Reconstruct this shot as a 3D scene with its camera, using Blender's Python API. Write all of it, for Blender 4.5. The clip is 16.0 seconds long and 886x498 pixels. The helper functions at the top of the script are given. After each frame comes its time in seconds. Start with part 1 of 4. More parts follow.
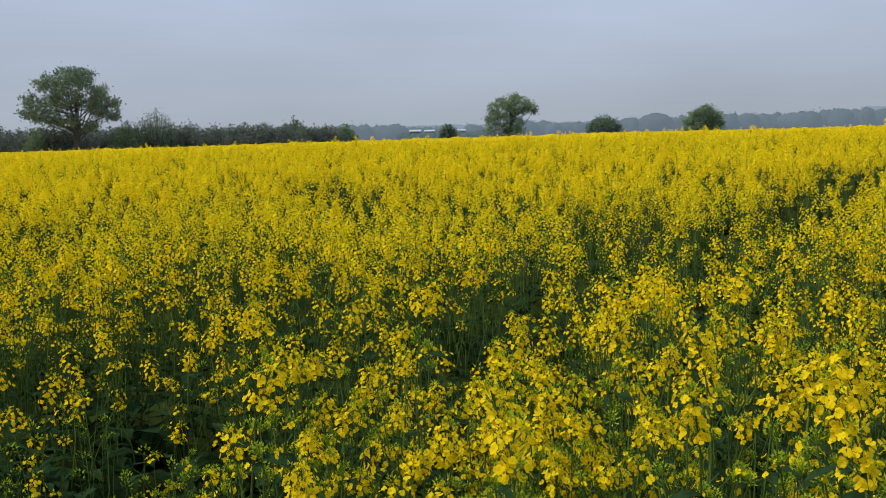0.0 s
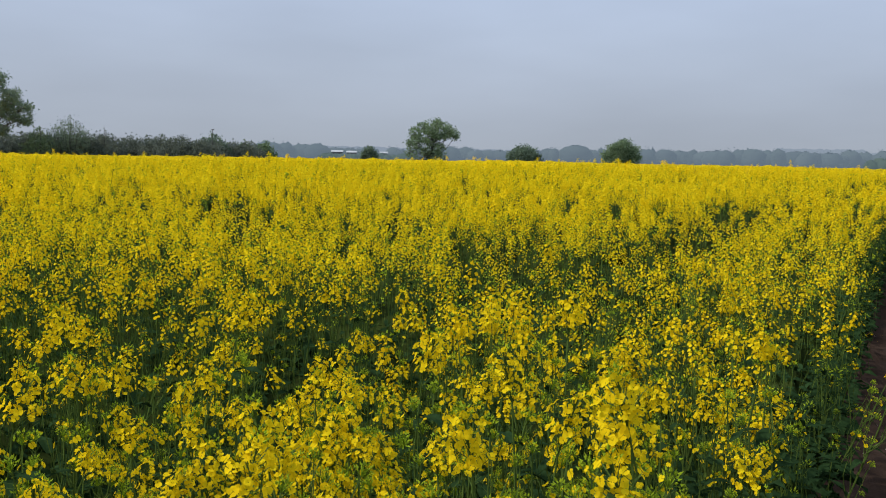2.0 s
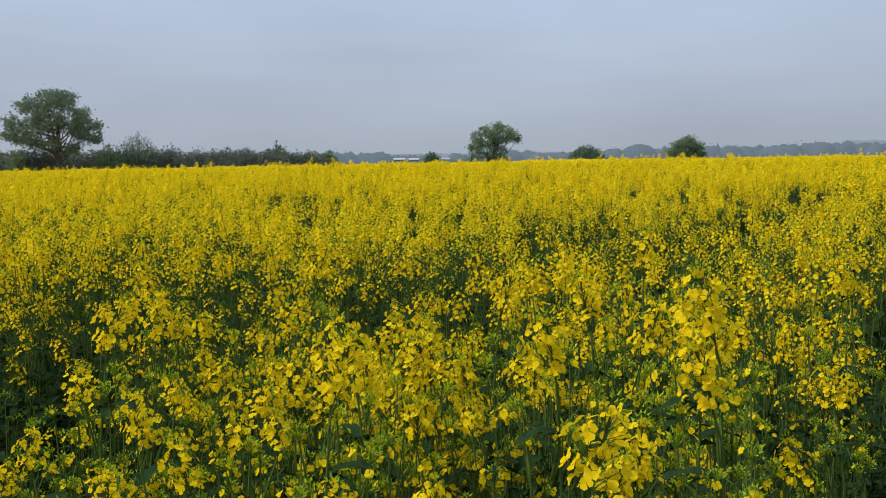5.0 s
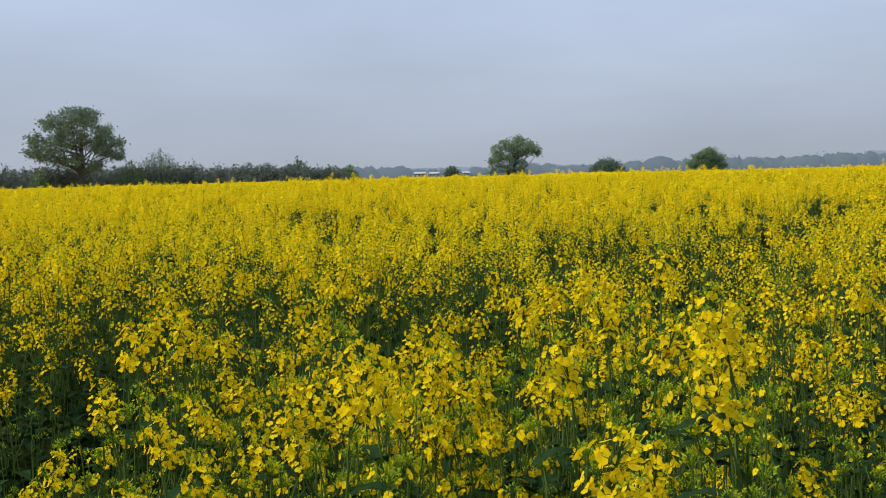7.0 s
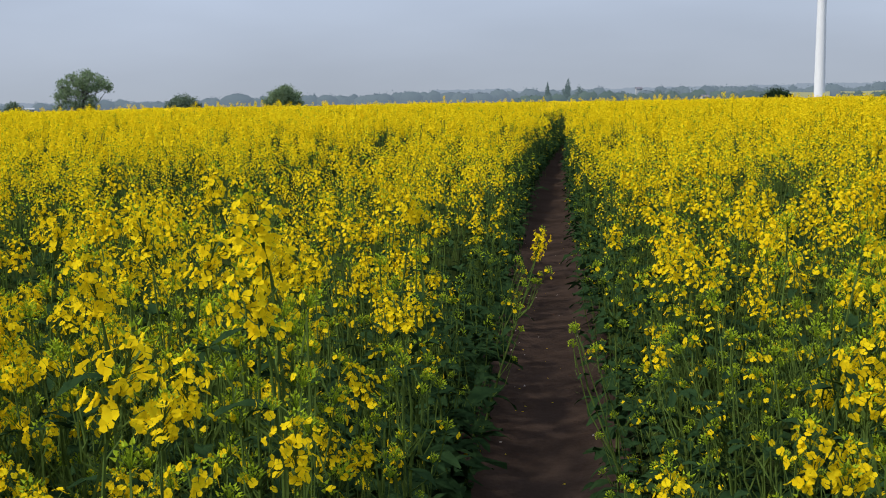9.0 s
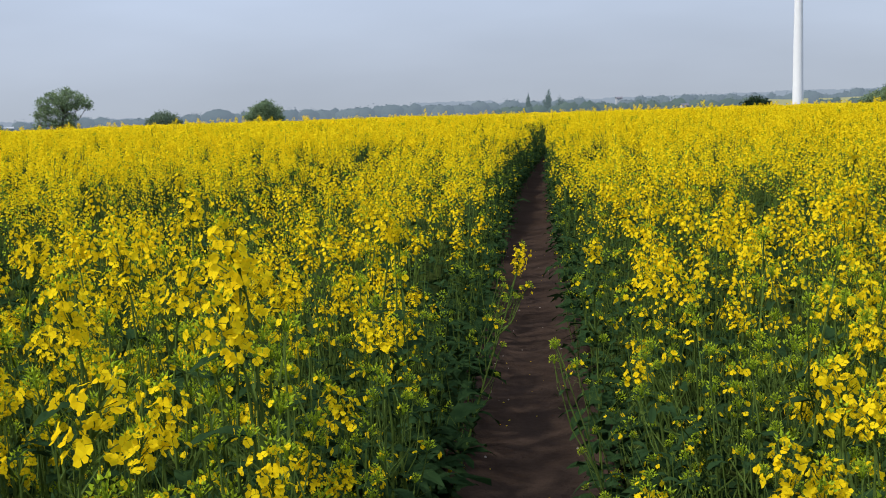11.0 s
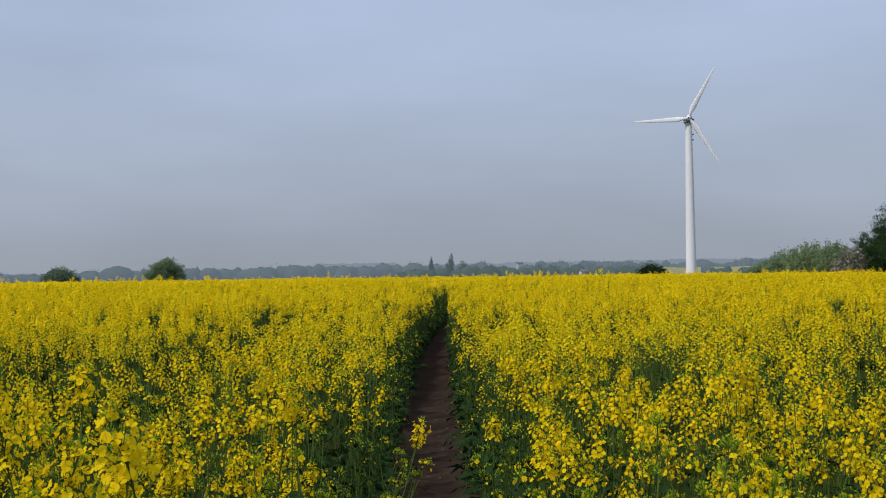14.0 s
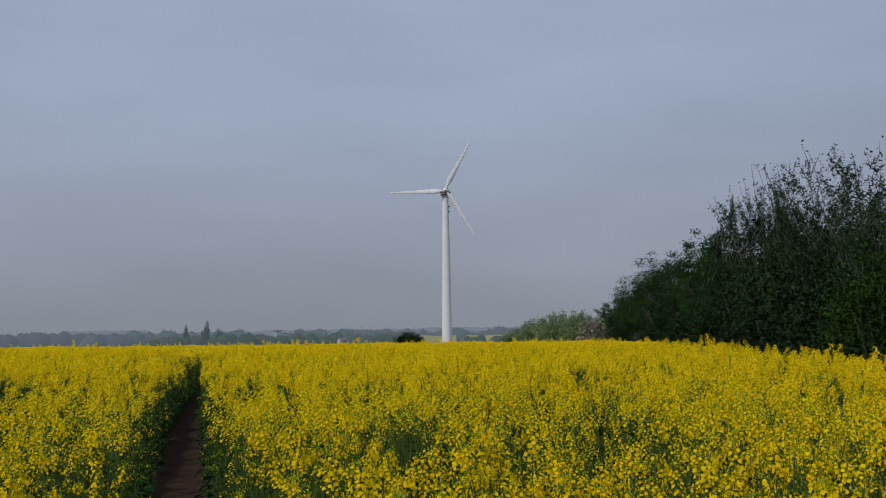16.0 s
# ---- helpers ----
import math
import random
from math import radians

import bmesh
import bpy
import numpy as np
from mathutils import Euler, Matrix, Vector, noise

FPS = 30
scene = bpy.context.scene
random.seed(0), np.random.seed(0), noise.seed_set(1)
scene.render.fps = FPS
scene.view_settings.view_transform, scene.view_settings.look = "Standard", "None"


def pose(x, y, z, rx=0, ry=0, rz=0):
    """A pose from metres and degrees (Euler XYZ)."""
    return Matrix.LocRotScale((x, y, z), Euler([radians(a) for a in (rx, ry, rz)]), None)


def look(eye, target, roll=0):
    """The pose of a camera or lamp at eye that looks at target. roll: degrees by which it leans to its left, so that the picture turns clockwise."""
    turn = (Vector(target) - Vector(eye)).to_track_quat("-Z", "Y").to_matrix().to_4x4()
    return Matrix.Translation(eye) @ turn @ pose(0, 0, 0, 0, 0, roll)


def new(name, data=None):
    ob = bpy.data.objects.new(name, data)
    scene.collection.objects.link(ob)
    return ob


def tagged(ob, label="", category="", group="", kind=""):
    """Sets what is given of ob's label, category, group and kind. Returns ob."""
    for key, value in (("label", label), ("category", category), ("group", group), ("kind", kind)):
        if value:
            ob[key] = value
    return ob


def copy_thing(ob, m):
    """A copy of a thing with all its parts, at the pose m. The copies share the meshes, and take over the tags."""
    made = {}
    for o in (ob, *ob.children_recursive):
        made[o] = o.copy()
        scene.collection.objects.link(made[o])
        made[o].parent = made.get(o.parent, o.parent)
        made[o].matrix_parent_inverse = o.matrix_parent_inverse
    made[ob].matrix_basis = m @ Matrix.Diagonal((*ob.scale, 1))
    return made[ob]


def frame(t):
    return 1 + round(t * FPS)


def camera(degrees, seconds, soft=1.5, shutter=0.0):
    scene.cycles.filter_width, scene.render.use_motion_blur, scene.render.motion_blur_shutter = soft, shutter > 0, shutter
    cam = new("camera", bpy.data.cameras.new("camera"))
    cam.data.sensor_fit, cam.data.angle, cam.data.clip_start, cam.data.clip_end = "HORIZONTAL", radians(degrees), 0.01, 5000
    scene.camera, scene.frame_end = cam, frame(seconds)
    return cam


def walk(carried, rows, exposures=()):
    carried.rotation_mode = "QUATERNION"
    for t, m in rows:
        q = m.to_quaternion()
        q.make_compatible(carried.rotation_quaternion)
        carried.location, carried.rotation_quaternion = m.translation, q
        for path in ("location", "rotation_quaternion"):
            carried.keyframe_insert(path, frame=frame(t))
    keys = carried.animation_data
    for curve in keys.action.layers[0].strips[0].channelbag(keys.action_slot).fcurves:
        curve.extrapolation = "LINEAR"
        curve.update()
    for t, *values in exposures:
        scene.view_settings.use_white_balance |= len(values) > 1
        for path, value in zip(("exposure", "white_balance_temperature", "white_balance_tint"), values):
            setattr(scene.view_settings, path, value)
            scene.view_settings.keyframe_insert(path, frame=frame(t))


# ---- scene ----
cam = camera(44.37, 16.0, soft=1.05)
PATH = [
    (0, (-0.009, 0.003, 1.940), (-0.9519, 1.7525, 1.7169), -1.59),
    (0.5, (0.030, 0.021, 1.928), (-0.8371, 1.8112, 1.7203), -1.57),
    (1, (0.075, 0.104, 1.920), (-0.7379, 1.9164, 1.6841), -1.03),
    (1.5, (0.132, 0.180, 1.910), (-0.7330, 1.9709, 1.6975), -0.49),
    (2, (0.179, 0.241, 1.895), (-0.6309, 2.0612, 1.7141), 1.15),
    (2.5, (0.169, 0.248, 1.891), (-0.5674, 2.1034, 1.7631), -0.53),
    (3, (0.142, 0.250, 1.839), (-0.6178, 2.0941, 1.6953), -1.05),
    (3.5, (0.147, 0.226, 1.807), (-0.6746, 2.0419, 1.6339), -1.40),
    (4, (0.178, 0.215, 1.773), (-0.6115, 2.0486, 1.6488), -0.99),
    (4.5, (0.172, 0.205, 1.723), (-0.7152, 1.9887, 1.5448), -0.31),
    (7, (0.194, 0.172, 1.746), (-0.7579, 1.9245, 1.6005), -1.35),
    (7.5, (0.201, 0.196, 1.734), (-0.6070, 2.0203, 1.5875), -1.12),
    (8, (0.216, 0.255, 1.711), (-0.3368, 2.1718, 1.5699), -1.34),
    (8.5, (0.221, 0.295, 1.689), (-0.1090, 2.2563, 1.4742), -1.24),
    (9, (0.227, 0.320, 1.673), (-0.0029, 2.2876, 1.3985), -0.99),
    (9.2, (0.229, 0.322, 1.669), (0.0094, 2.2887, 1.3805), -0.83),
    (11.3, (0.240, 0.318, 1.691), (0.0367, 2.2924, 1.4476), -2.04),
    (11.5, (0.238, 0.313, 1.690), (0.0049, 2.2854, 1.4534), -1.82),
    (12, (0.243, 0.311, 1.686), (0.0609, 2.2909, 1.4734), -1.57),
    (12.5, (0.243, 0.310, 1.688), (0.1296, 2.2975, 1.4964), -1.07),
    (13, (0.243, 0.300, 1.700), (0.0966, 2.2892, 1.5538), -1.36),
    (13.3, (0.235, 0.290, 1.701), (0.1145, 2.2832, 1.5886), -0.94),
    (13.5, (0.250, 0.301, 1.715), (0.1289, 2.2961, 1.6471), -0.86),
    (14, (0.249, 0.312, 1.740), (0.2331, 2.3119, 1.7795), -0.76),
    (14.5, (0.253, 0.306, 1.755), (0.2806, 2.3033, 1.8581), -0.63),
    (15, (0.261, 0.311, 1.765), (0.3712, 2.3024, 1.9200), -0.23),
    (15.5, (0.271, 0.309, 1.763), (0.5087, 2.2895, 1.9105), -0.59),
    (16, (0.283, 0.302, 1.767), (0.7056, 2.2505, 1.9259), -0.66),
]
EXPOSURES = [(0.0, 0.27, 6500, 10), (4.5, 0.27, 6500, 10), (7.0, 0.33, 6500, 10), (8.5, 0.28, 6500, 10), (9.0, 0.36, 6500, 10), (11.5, 0.49, 6500, 10), (12.5, 0.50, 6500, 10), (13.3, 0.3, 6550, 10.5), (14.0, 0.0, 6550, 10.5), (14.5, -0.18, 6600, 11), (15.0, -0.30, 6620, 11.5), (16.0, -0.42, 6650, 12)]
walk(cam, [(t, look(eye, target, roll)) for t, eye, target, roll in PATH], EXPOSURES)

# ---- sky and sun ----
SUN_AZ, SUN_EL = 234.0, 46.0   # degrees, clockwise from +y
world = bpy.data.worlds.new("hazy_sky")
scene.world = world
world.use_nodes = True
wn, wl = world.node_tree.nodes, world.node_tree.links
wn.clear()
w_out = wn.new("ShaderNodeOutputWorld")
w_bg = wn.new("ShaderNodeBackground")
w_sky = wn.new("ShaderNodeTexSky")
w_sky.sky_type, w_sky.sun_disc = "NISHITA", False
w_sky.sun_elevation, w_sky.sun_rotation = radians(SUN_EL), radians(SUN_AZ)
w_sky.dust_density = 4.0
w_dim = wn.new("ShaderNodeMixRGB")
w_dim.blend_type = "MULTIPLY"
w_dim.inputs[0].default_value = 1.0
w_dim.inputs[2].default_value = (0.08, 0.08, 0.08, 1)
w_co = wn.new("ShaderNodeTexCoord")
w_sep = wn.new("ShaderNodeSeparateXYZ")
w_ramp = wn.new("ShaderNodeValToRGB")
ramp = w_ramp.color_ramp
ramp.elements[0].position, ramp.elements[0].color = 0.0, (0.358, 0.402, 0.470, 1)
ramp.elements[1].position, ramp.elements[1].color = 1.0, (0.50, 0.58, 0.74, 1)
e = ramp.elements.new(0.06)
e.color = (0.379, 0.438, 0.543, 1)
e = ramp.elements.new(0.22)
e.color = (0.445, 0.542, 0.735, 1)
w_noise = wn.new("ShaderNodeTexNoise")
w_noise.inputs["Scale"].default_value, w_noise.inputs["Detail"].default_value = 2.2, 4.0
w_map = wn.new("ShaderNodeMapping")
w_map.inputs["Scale"].default_value = (1.0, 1.0, 4.0)
w_cl = wn.new("ShaderNodeMapRange")
w_cl.inputs["From Min"].default_value, w_cl.inputs["From Max"].default_value = 0.3, 0.7
w_cl.inputs["To Min"].default_value, w_cl.inputs["To Max"].default_value = 0.90, 1.10
w_mul = wn.new("ShaderNodeMixRGB")
w_mul.blend_type = "MULTIPLY"
w_mul.inputs[0].default_value = 1.0
w_mix = wn.new("ShaderNodeMixRGB")
w_mix.inputs[0].default_value = 0.88
wl.new(w_co.outputs["Generated"], w_sep.inputs[0])
wl.new(w_sep.outputs["Z"], w_ramp.inputs[0])
wl.new(w_co.outputs["Generated"], w_map.inputs[0])
wl.new(w_map.outputs[0], w_noise.inputs["Vector"])
wl.new(w_noise.outputs["Fac"], w_cl.inputs["Value"])
wl.new(w_ramp.outputs[0], w_mul.inputs[1])
wl.new(w_cl.outputs[0], w_mul.inputs[2])
wl.new(w_sky.outputs[0], w_dim.inputs[1])
wl.new(w_dim.outputs[0], w_mix.inputs[1])
wl.new(w_mul.outputs[0], w_mix.inputs[2])
wl.new(w_mix.outputs[0], w_bg.inputs["Color"])
w_bg.inputs["Strength"].default_value = 1.0
wl.new(w_bg.outputs[0], w_out.inputs[0])

sun = new("sun", bpy.data.lights.new("sun", "SUN"))
sun.data.energy, sun.data.angle, sun.data.color = 2.4, radians(6), (1.0, 0.955, 0.88)
sa, se = radians(SUN_AZ), radians(SUN_EL)
sun.matrix_world = look((80 * math.sin(sa) * math.cos(se), 80 * math.cos(sa) * math.cos(se), 80 * math.sin(se)), (0, 0, 0))


# ---- materials ----
def material(name, dark, light, scale=8.0, rough=0.7, bump=0.0, bump_scale=40.0, through_light=0.0, vary=0.25, spec=0.3, detail_scale=None):
    """Two-tone surface with grain at two sizes; through_light: how much passes through, for leaves and petals."""
    m = bpy.data.materials.new(name)
    m.use_nodes = True
    n, l = m.node_tree.nodes, m.node_tree.links
    b, out = n["Principled BSDF"], n["Material Output"]
    b.inputs["Roughness"].default_value = rough
    b.inputs["Specular IOR Level"].default_value = spec
    co = n.new("ShaderNodeTexCoord")
    a = n.new("ShaderNodeTexNoise")
    a.inputs["Scale"].default_value, a.inputs["Detail"].default_value = scale, 4.0
    l.new(co.outputs["Object"], a.inputs["Vector"])
    c = n.new("ShaderNodeTexNoise")
    c.inputs["Scale"].default_value, c.inputs["Detail"].default_value = detail_scale or scale * 9, 2.0
    l.new(co.outputs["Object"], c.inputs["Vector"])
    add = n.new("ShaderNodeMath")
    add.operation = "MULTIPLY_ADD"
    add.inputs[1].default_value = 0.45
    l.new(c.outputs["Fac"], add.inputs[0])
    l.new(a.outputs["Fac"], add.inputs[2])
    tone = n.new("ShaderNodeAttribute")
    tone.attribute_name = "tone"
    sh = n.new("ShaderNodeMath")
    sh.operation = "MULTIPLY_ADD"
    sh.inputs[1].default_value = vary
    l.new(tone.outputs["Fac"], sh.inputs[0])
    l.new(add.outputs[0], sh.inputs[2])
    r = n.new("ShaderNodeMapRange")
    r.inputs["From Min"].default_value, r.inputs["From Max"].default_value = 0.45, 1.05 + vary
    l.new(sh.outputs[0], r.inputs["Value"])
    mix = n.new("ShaderNodeMixRGB")
    mix.inputs[1].default_value, mix.inputs[2].default_value = (*dark, 1), (*light, 1)
    l.new(r.outputs[0], mix.inputs[0])
    l.new(mix.outputs[0], b.inputs["Base Color"])
    if bump:
        bn = n.new("ShaderNodeTexNoise")
        bn.inputs["Scale"].default_value, bn.inputs["Detail"].default_value = bump_scale, 6.0
        l.new(co.outputs["Object"], bn.inputs["Vector"])
        bp = n.new("ShaderNodeBump")
        bp.inputs["Strength"].default_value, bp.inputs["Distance"].default_value = bump, 0.02
        l.new(bn.outputs["Fac"], bp.inputs["Height"])
        l.new(bp.outputs[0], b.inputs["Normal"])
    if through_light:
        t = n.new("ShaderNodeBsdfTranslucent")
        l.new(mix.outputs[0], t.inputs["Color"])
        s = n.new("ShaderNodeMixShader")
        s.inputs[0].default_value = through_light
        l.new(b.outputs[0], s.inputs[1])
        l.new(t.outputs[0], s.inputs[2])
        l.new(s.outputs[0], out.inputs["Surface"])
    return m


M_PETAL = material("petal", (0.81, 0.545, 0.006), (0.98, 0.79, 0.018), 30, 0.8, through_light=0.38, vary=0.5, spec=0.0)
M_BUD = material("flower_bud", (0.14, 0.235, 0.014), (0.43, 0.52, 0.03), 60, 0.7, through_light=0.15, vary=0.5, spec=0.0)
M_STEM = material("crop_stem", (0.042, 0.076, 0.015), (0.118, 0.172, 0.038), 12, 0.8, vary=0.3, spec=0.0)
M_LEAF = material("crop_leaf", (0.012, 0.030, 0.011), (0.038, 0.074, 0.026), 10, 0.75, through_light=0.15, vary=0.4, spec=0.0)
M_SOIL = material("path_soil", (0.041, 0.027, 0.020), (0.072, 0.049, 0.038), 1.6, 0.95, bump=0.4, bump_scale=60, vary=0.0, spec=0.0, detail_scale=38)
M_STONE = material("pebble", (0.25, 0.2, 0.17), (0.45, 0.4, 0.35), 20, 0.9)
M_GROUND = material("field_ground", (0.03, 0.035, 0.015), (0.07, 0.075, 0.03), 0.02, 0.95, vary=0.0, spec=0.1, detail_scale=1.2)
M_FARCROP = material("far_flowering_crop", (0.30, 0.215, 0.010), (0.70, 0.49, 0.009), 0.5, 0.9, bump=0.6, bump_scale=6, vary=0.0, spec=0.0, detail_scale=5)
M_PALE = material("pale_far_field", (0.26, 0.26, 0.15), (0.36, 0.34, 0.16), 0.01, 0.9, vary=0.0, spec=0.0)
# undergrowth green with the shade between the plants put into it
M_UNDER = material("shaded_undergrowth", (0.014, 0.022, 0.007), (0.05, 0.068, 0.016), 3, 0.9, bump=0.8, bump_scale=14, vary=0.0, spec=0.0)
M_BARK = material("bark", (0.055, 0.054, 0.05), (0.14, 0.135, 0.125), 3, 0.9, bump=0.5, bump_scale=14, vary=0.0)
# leaves of the far trees and hedge, with haze mixed into their greens
M_TREE = material("hazed_tree_leaf", (0.125, 0.178, 0.125), (0.225, 0.290, 0.185), 0.4, 0.8, through_light=0.6, vary=0.7, spec=0.0)
M_HEDGE = material("hazed_hedge_leaf", (0.130, 0.155, 0.125), (0.19, 0.215, 0.160), 0.3, 0.8, through_light=0.6, vary=0.25, spec=0.0)
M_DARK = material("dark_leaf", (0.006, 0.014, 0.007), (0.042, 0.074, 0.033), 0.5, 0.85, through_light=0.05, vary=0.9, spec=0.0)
# fresh green, also paled by haze put into the colour
M_FRESH = material("hazed_fresh_leaf", (0.145, 0.215, 0.120), (0.265, 0.340, 0.180), 0.6, 0.8, through_light=0.4, vary=0.5, spec=0.0)
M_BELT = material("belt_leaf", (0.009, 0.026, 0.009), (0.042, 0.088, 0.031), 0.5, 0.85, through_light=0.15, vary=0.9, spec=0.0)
M_LUSH = material("lush_leaf", (0.014, 0.036, 0.008), (0.045, 0.085, 0.020), 0.6, 0.8, through_light=0.15, vary=0.5, spec=0.0)
M_BLOSSOM = material("hawthorn_blossom", (0.20, 0.165, 0.13), (0.36, 0.31, 0.26), 1.5, 0.8, vary=0.4)
M_TOWER = material("white_tower_paint", (0.74, 0.75, 0.76), (0.82, 0.83, 0.83), 0.3, 0.45, vary=0.0, spec=0.4)
M_GREY = material("grey_machine", (0.10, 0.11, 0.12), (0.18, 0.19, 0.2), 1.0, 0.6, vary=0.0)
M_WALL = material("pale_plaster_wall", (0.40, 0.42, 0.44), (0.52, 0.54, 0.56), 0.5, 0.8, vary=0.0, spec=0.0)
M_ROOF = material("slate_roof", (0.12, 0.12, 0.14), (0.24, 0.24, 0.27), 1.0, 0.8, vary=0.0)


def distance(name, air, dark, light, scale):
    """Far woods with the haze before them put in: a glow in the air's colour added to dark leaves."""
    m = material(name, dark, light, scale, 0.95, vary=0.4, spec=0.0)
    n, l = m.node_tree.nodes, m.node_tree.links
    haze_glow = n.new("ShaderNodeEmission")
    haze_glow.inputs["Color"].default_value = (*air, 1)
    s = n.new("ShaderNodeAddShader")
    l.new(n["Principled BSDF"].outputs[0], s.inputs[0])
    l.new(haze_glow.outputs[0], s.inputs[1])
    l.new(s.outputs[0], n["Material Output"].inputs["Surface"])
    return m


M_FARWOOD = distance("distant_wood_haze", (0.205, 0.245, 0.31), (0.02, 0.03, 0.025), (0.04, 0.05, 0.04), 0.02)
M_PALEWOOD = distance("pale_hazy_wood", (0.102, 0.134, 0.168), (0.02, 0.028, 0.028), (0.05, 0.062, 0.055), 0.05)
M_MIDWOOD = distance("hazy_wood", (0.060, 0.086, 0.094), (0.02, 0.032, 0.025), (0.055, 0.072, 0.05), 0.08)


# ---- mesh helpers ----
class Build:
    """Collects vertices and faces (three or four corners), with a material and a tone for each piece."""

    def __init__(self):
        self.v, self.q, self.t, self.qm, self.tm, self.tone, self.n = [], [], [], [], [], [], 0

    def add(self, verts, quads=(), tris=(), mat=0, tone=0.5):
        verts = np.asarray(verts, float).reshape(-1, 3)
        self.v.append(verts)
        self.tone.append(np.full(len(verts), tone) if np.isscalar(tone) else np.asarray(tone, float))
        for faces, kept, mats, k in ((quads, self.q, self.qm, 4), (tris, self.t, self.tm, 3)):
            if len(faces):
                faces = np.asarray(faces, int).reshape(-1, k)
                kept.append(faces + self.n)
                mats.append(np.full(len(faces), mat) if np.isscalar(mat) else np.asarray(mat))
        self.n += len(verts)

    def arrays(self):
        cat = lambda s, k: np.concatenate(s) if s else np.zeros((0, k) if k else 0, int)
        return cat(self.v, 3), cat(self.q, 4), cat(self.t, 3), cat(self.qm, 0), cat(self.tm, 0), cat(self.tone, 0)

    def tube(self, points, radii, sides=5, mat=0, tone=0.5):
        points = np.asarray(points, float)
        k = len(points)
        along = np.gradient(points, axis=0)
        along /= np.linalg.norm(along, axis=1, keepdims=True) + 1e-9
        ref = np.array([0.31, 0.95, 0.05])
        u = np.cross(along, ref)
        u /= np.linalg.norm(u, axis=1, keepdims=True) + 1e-9
        w = np.cross(along, u)
        a = np.linspace(0, 2 * np.pi, sides, endpoint=False)
        ring = points[:, None] + np.asarray(radii, float)[:, None, None] * (np.cos(a)[None, :, None] * u[:, None] + np.sin(a)[None, :, None] * w[:, None])
        i, j = np.meshgrid(np.arange(k - 1), np.arange(sides), indexing="ij")
        j2 = (j + 1) % sides
        quads = np.stack([i * sides + j, i * sides + j2, (i + 1) * sides + j2, (i + 1) * sides + j], -1).reshape(-1, 4)
        self.add(ring, quads, mat=mat, tone=tone)


def to_mesh(name, arrays, mats, smooth=False):
    v, q, t, qm, tm, tone = arrays
    me = bpy.data.meshes.new(name)
    me.vertices.add(len(v))
    me.vertices.foreach_set("co", np.ascontiguousarray(v, np.float32).ravel())
    me.loops.add(4 * len(q) + 3 * len(t))
    me.loops.foreach_set("vertex_index", np.concatenate([q.ravel(), t.ravel()]).astype(np.int32))
    me.polygons.add(len(q) + len(t))
    starts = np.concatenate([np.arange(len(q)) * 4, 4 * len(q) + np.arange(len(t)) * 3])
    me.polygons.foreach_set("loop_start", starts.astype(np.int32))
    me.polygons.foreach_set("material_index", np.concatenate([qm, tm]).astype(np.int32))
    me.polygons.foreach_set("use_smooth", np.full(len(q) + len(t), smooth))
    for m in mats:
        me.materials.append(m)
    at = me.attributes.new("tone", "FLOAT", "POINT")
    at.data.foreach_set("value", tone.astype(np.float32))
    me.update(calc_edges=True)
    return me


def part(name, build, mats, parent=None, label="", smooth=False):
    """One mesh object from a Build, under a thing or a part."""
    mats = mats if isinstance(mats, (list, tuple)) else [mats]
    ob = new(name, to_mesh(name, build.arrays() if isinstance(build, Build) else build, mats, smooth))
    if parent:
        ob.parent = parent
    if label:
        ob["label"] = label
    return ob


def scattered(templates, which, place, turn, lean, lean_dir, size, tone):
    """Copies of template arrays joined into one set of arrays. All arguments past templates are arrays, one entry a copy."""
    out = Build()
    for k, (v, q, t, qm, tm, tn) in enumerate(templates):
        sel = np.nonzero(which == k)[0]
        if not len(sel):
            continue
        c, s = np.cos(turn[sel]), np.sin(turn[sel])
        x = v[None, :, 0] * c[:, None] - v[None, :, 1] * s[:, None]
        y = v[None, :, 0] * s[:, None] + v[None, :, 1] * c[:, None]
        z = np.broadcast_to(v[None, :, 2], x.shape)
        dx, dy = (np.cos(lean_dir[sel]) * lean[sel])[:, None], (np.sin(lean_dir[sel]) * lean[sel])[:, None]
        x, y, z = x + dx * z, y + dy * z, z - dx * x - dy * y
        p = np.stack([x, y, z], -1) * size[sel][:, None, None] + place[sel][:, None]
        off = (np.arange(len(sel)) * len(v))[:, None, None]
        out.add(p, (q[None] + off).reshape(-1, 4) if len(q) else (), (t[None] + off).reshape(-1, 3) if len(t) else (), 0,
                (0.5 * tn[None] + tone[sel][:, None] * 0.5).ravel())
        if len(q):
            out.qm[-1] = np.tile(qm, len(sel))
        if len(t):
            out.tm[-1] = np.tile(tm, len(sel))
    return out


def thing(name, loc, label, category, group="", kind=""):
    ob = new(name)
    ob.location = loc
    return tagged(ob, label, category, group, kind)


rng = np.random.default_rng(7)

# ---- the lie of the land ----
PATH_Y = np.array([-40.0, 0.0, 5.0, 8.0, 14.0, 20.0, 26.0, 33.0, 45.0, 80.0])
PATH_X = np.array([0.35, 0.16, 0.115, 0.07, -0.03, -0.07, 0.03, 0.16, 0.3, 0.7])
PATH_W = np.array([0.28, 0.26, 0.25, 0.25, 0.25, 0.22, 0.15, 0.05, 0.0, 0.0])


def path_off(x, y):
    """Metres from the path's trodden edge; negative on the path."""
    return np.abs(x - np.interp(y, PATH_Y, PATH_X)) - np.interp(y, PATH_Y, PATH_W)


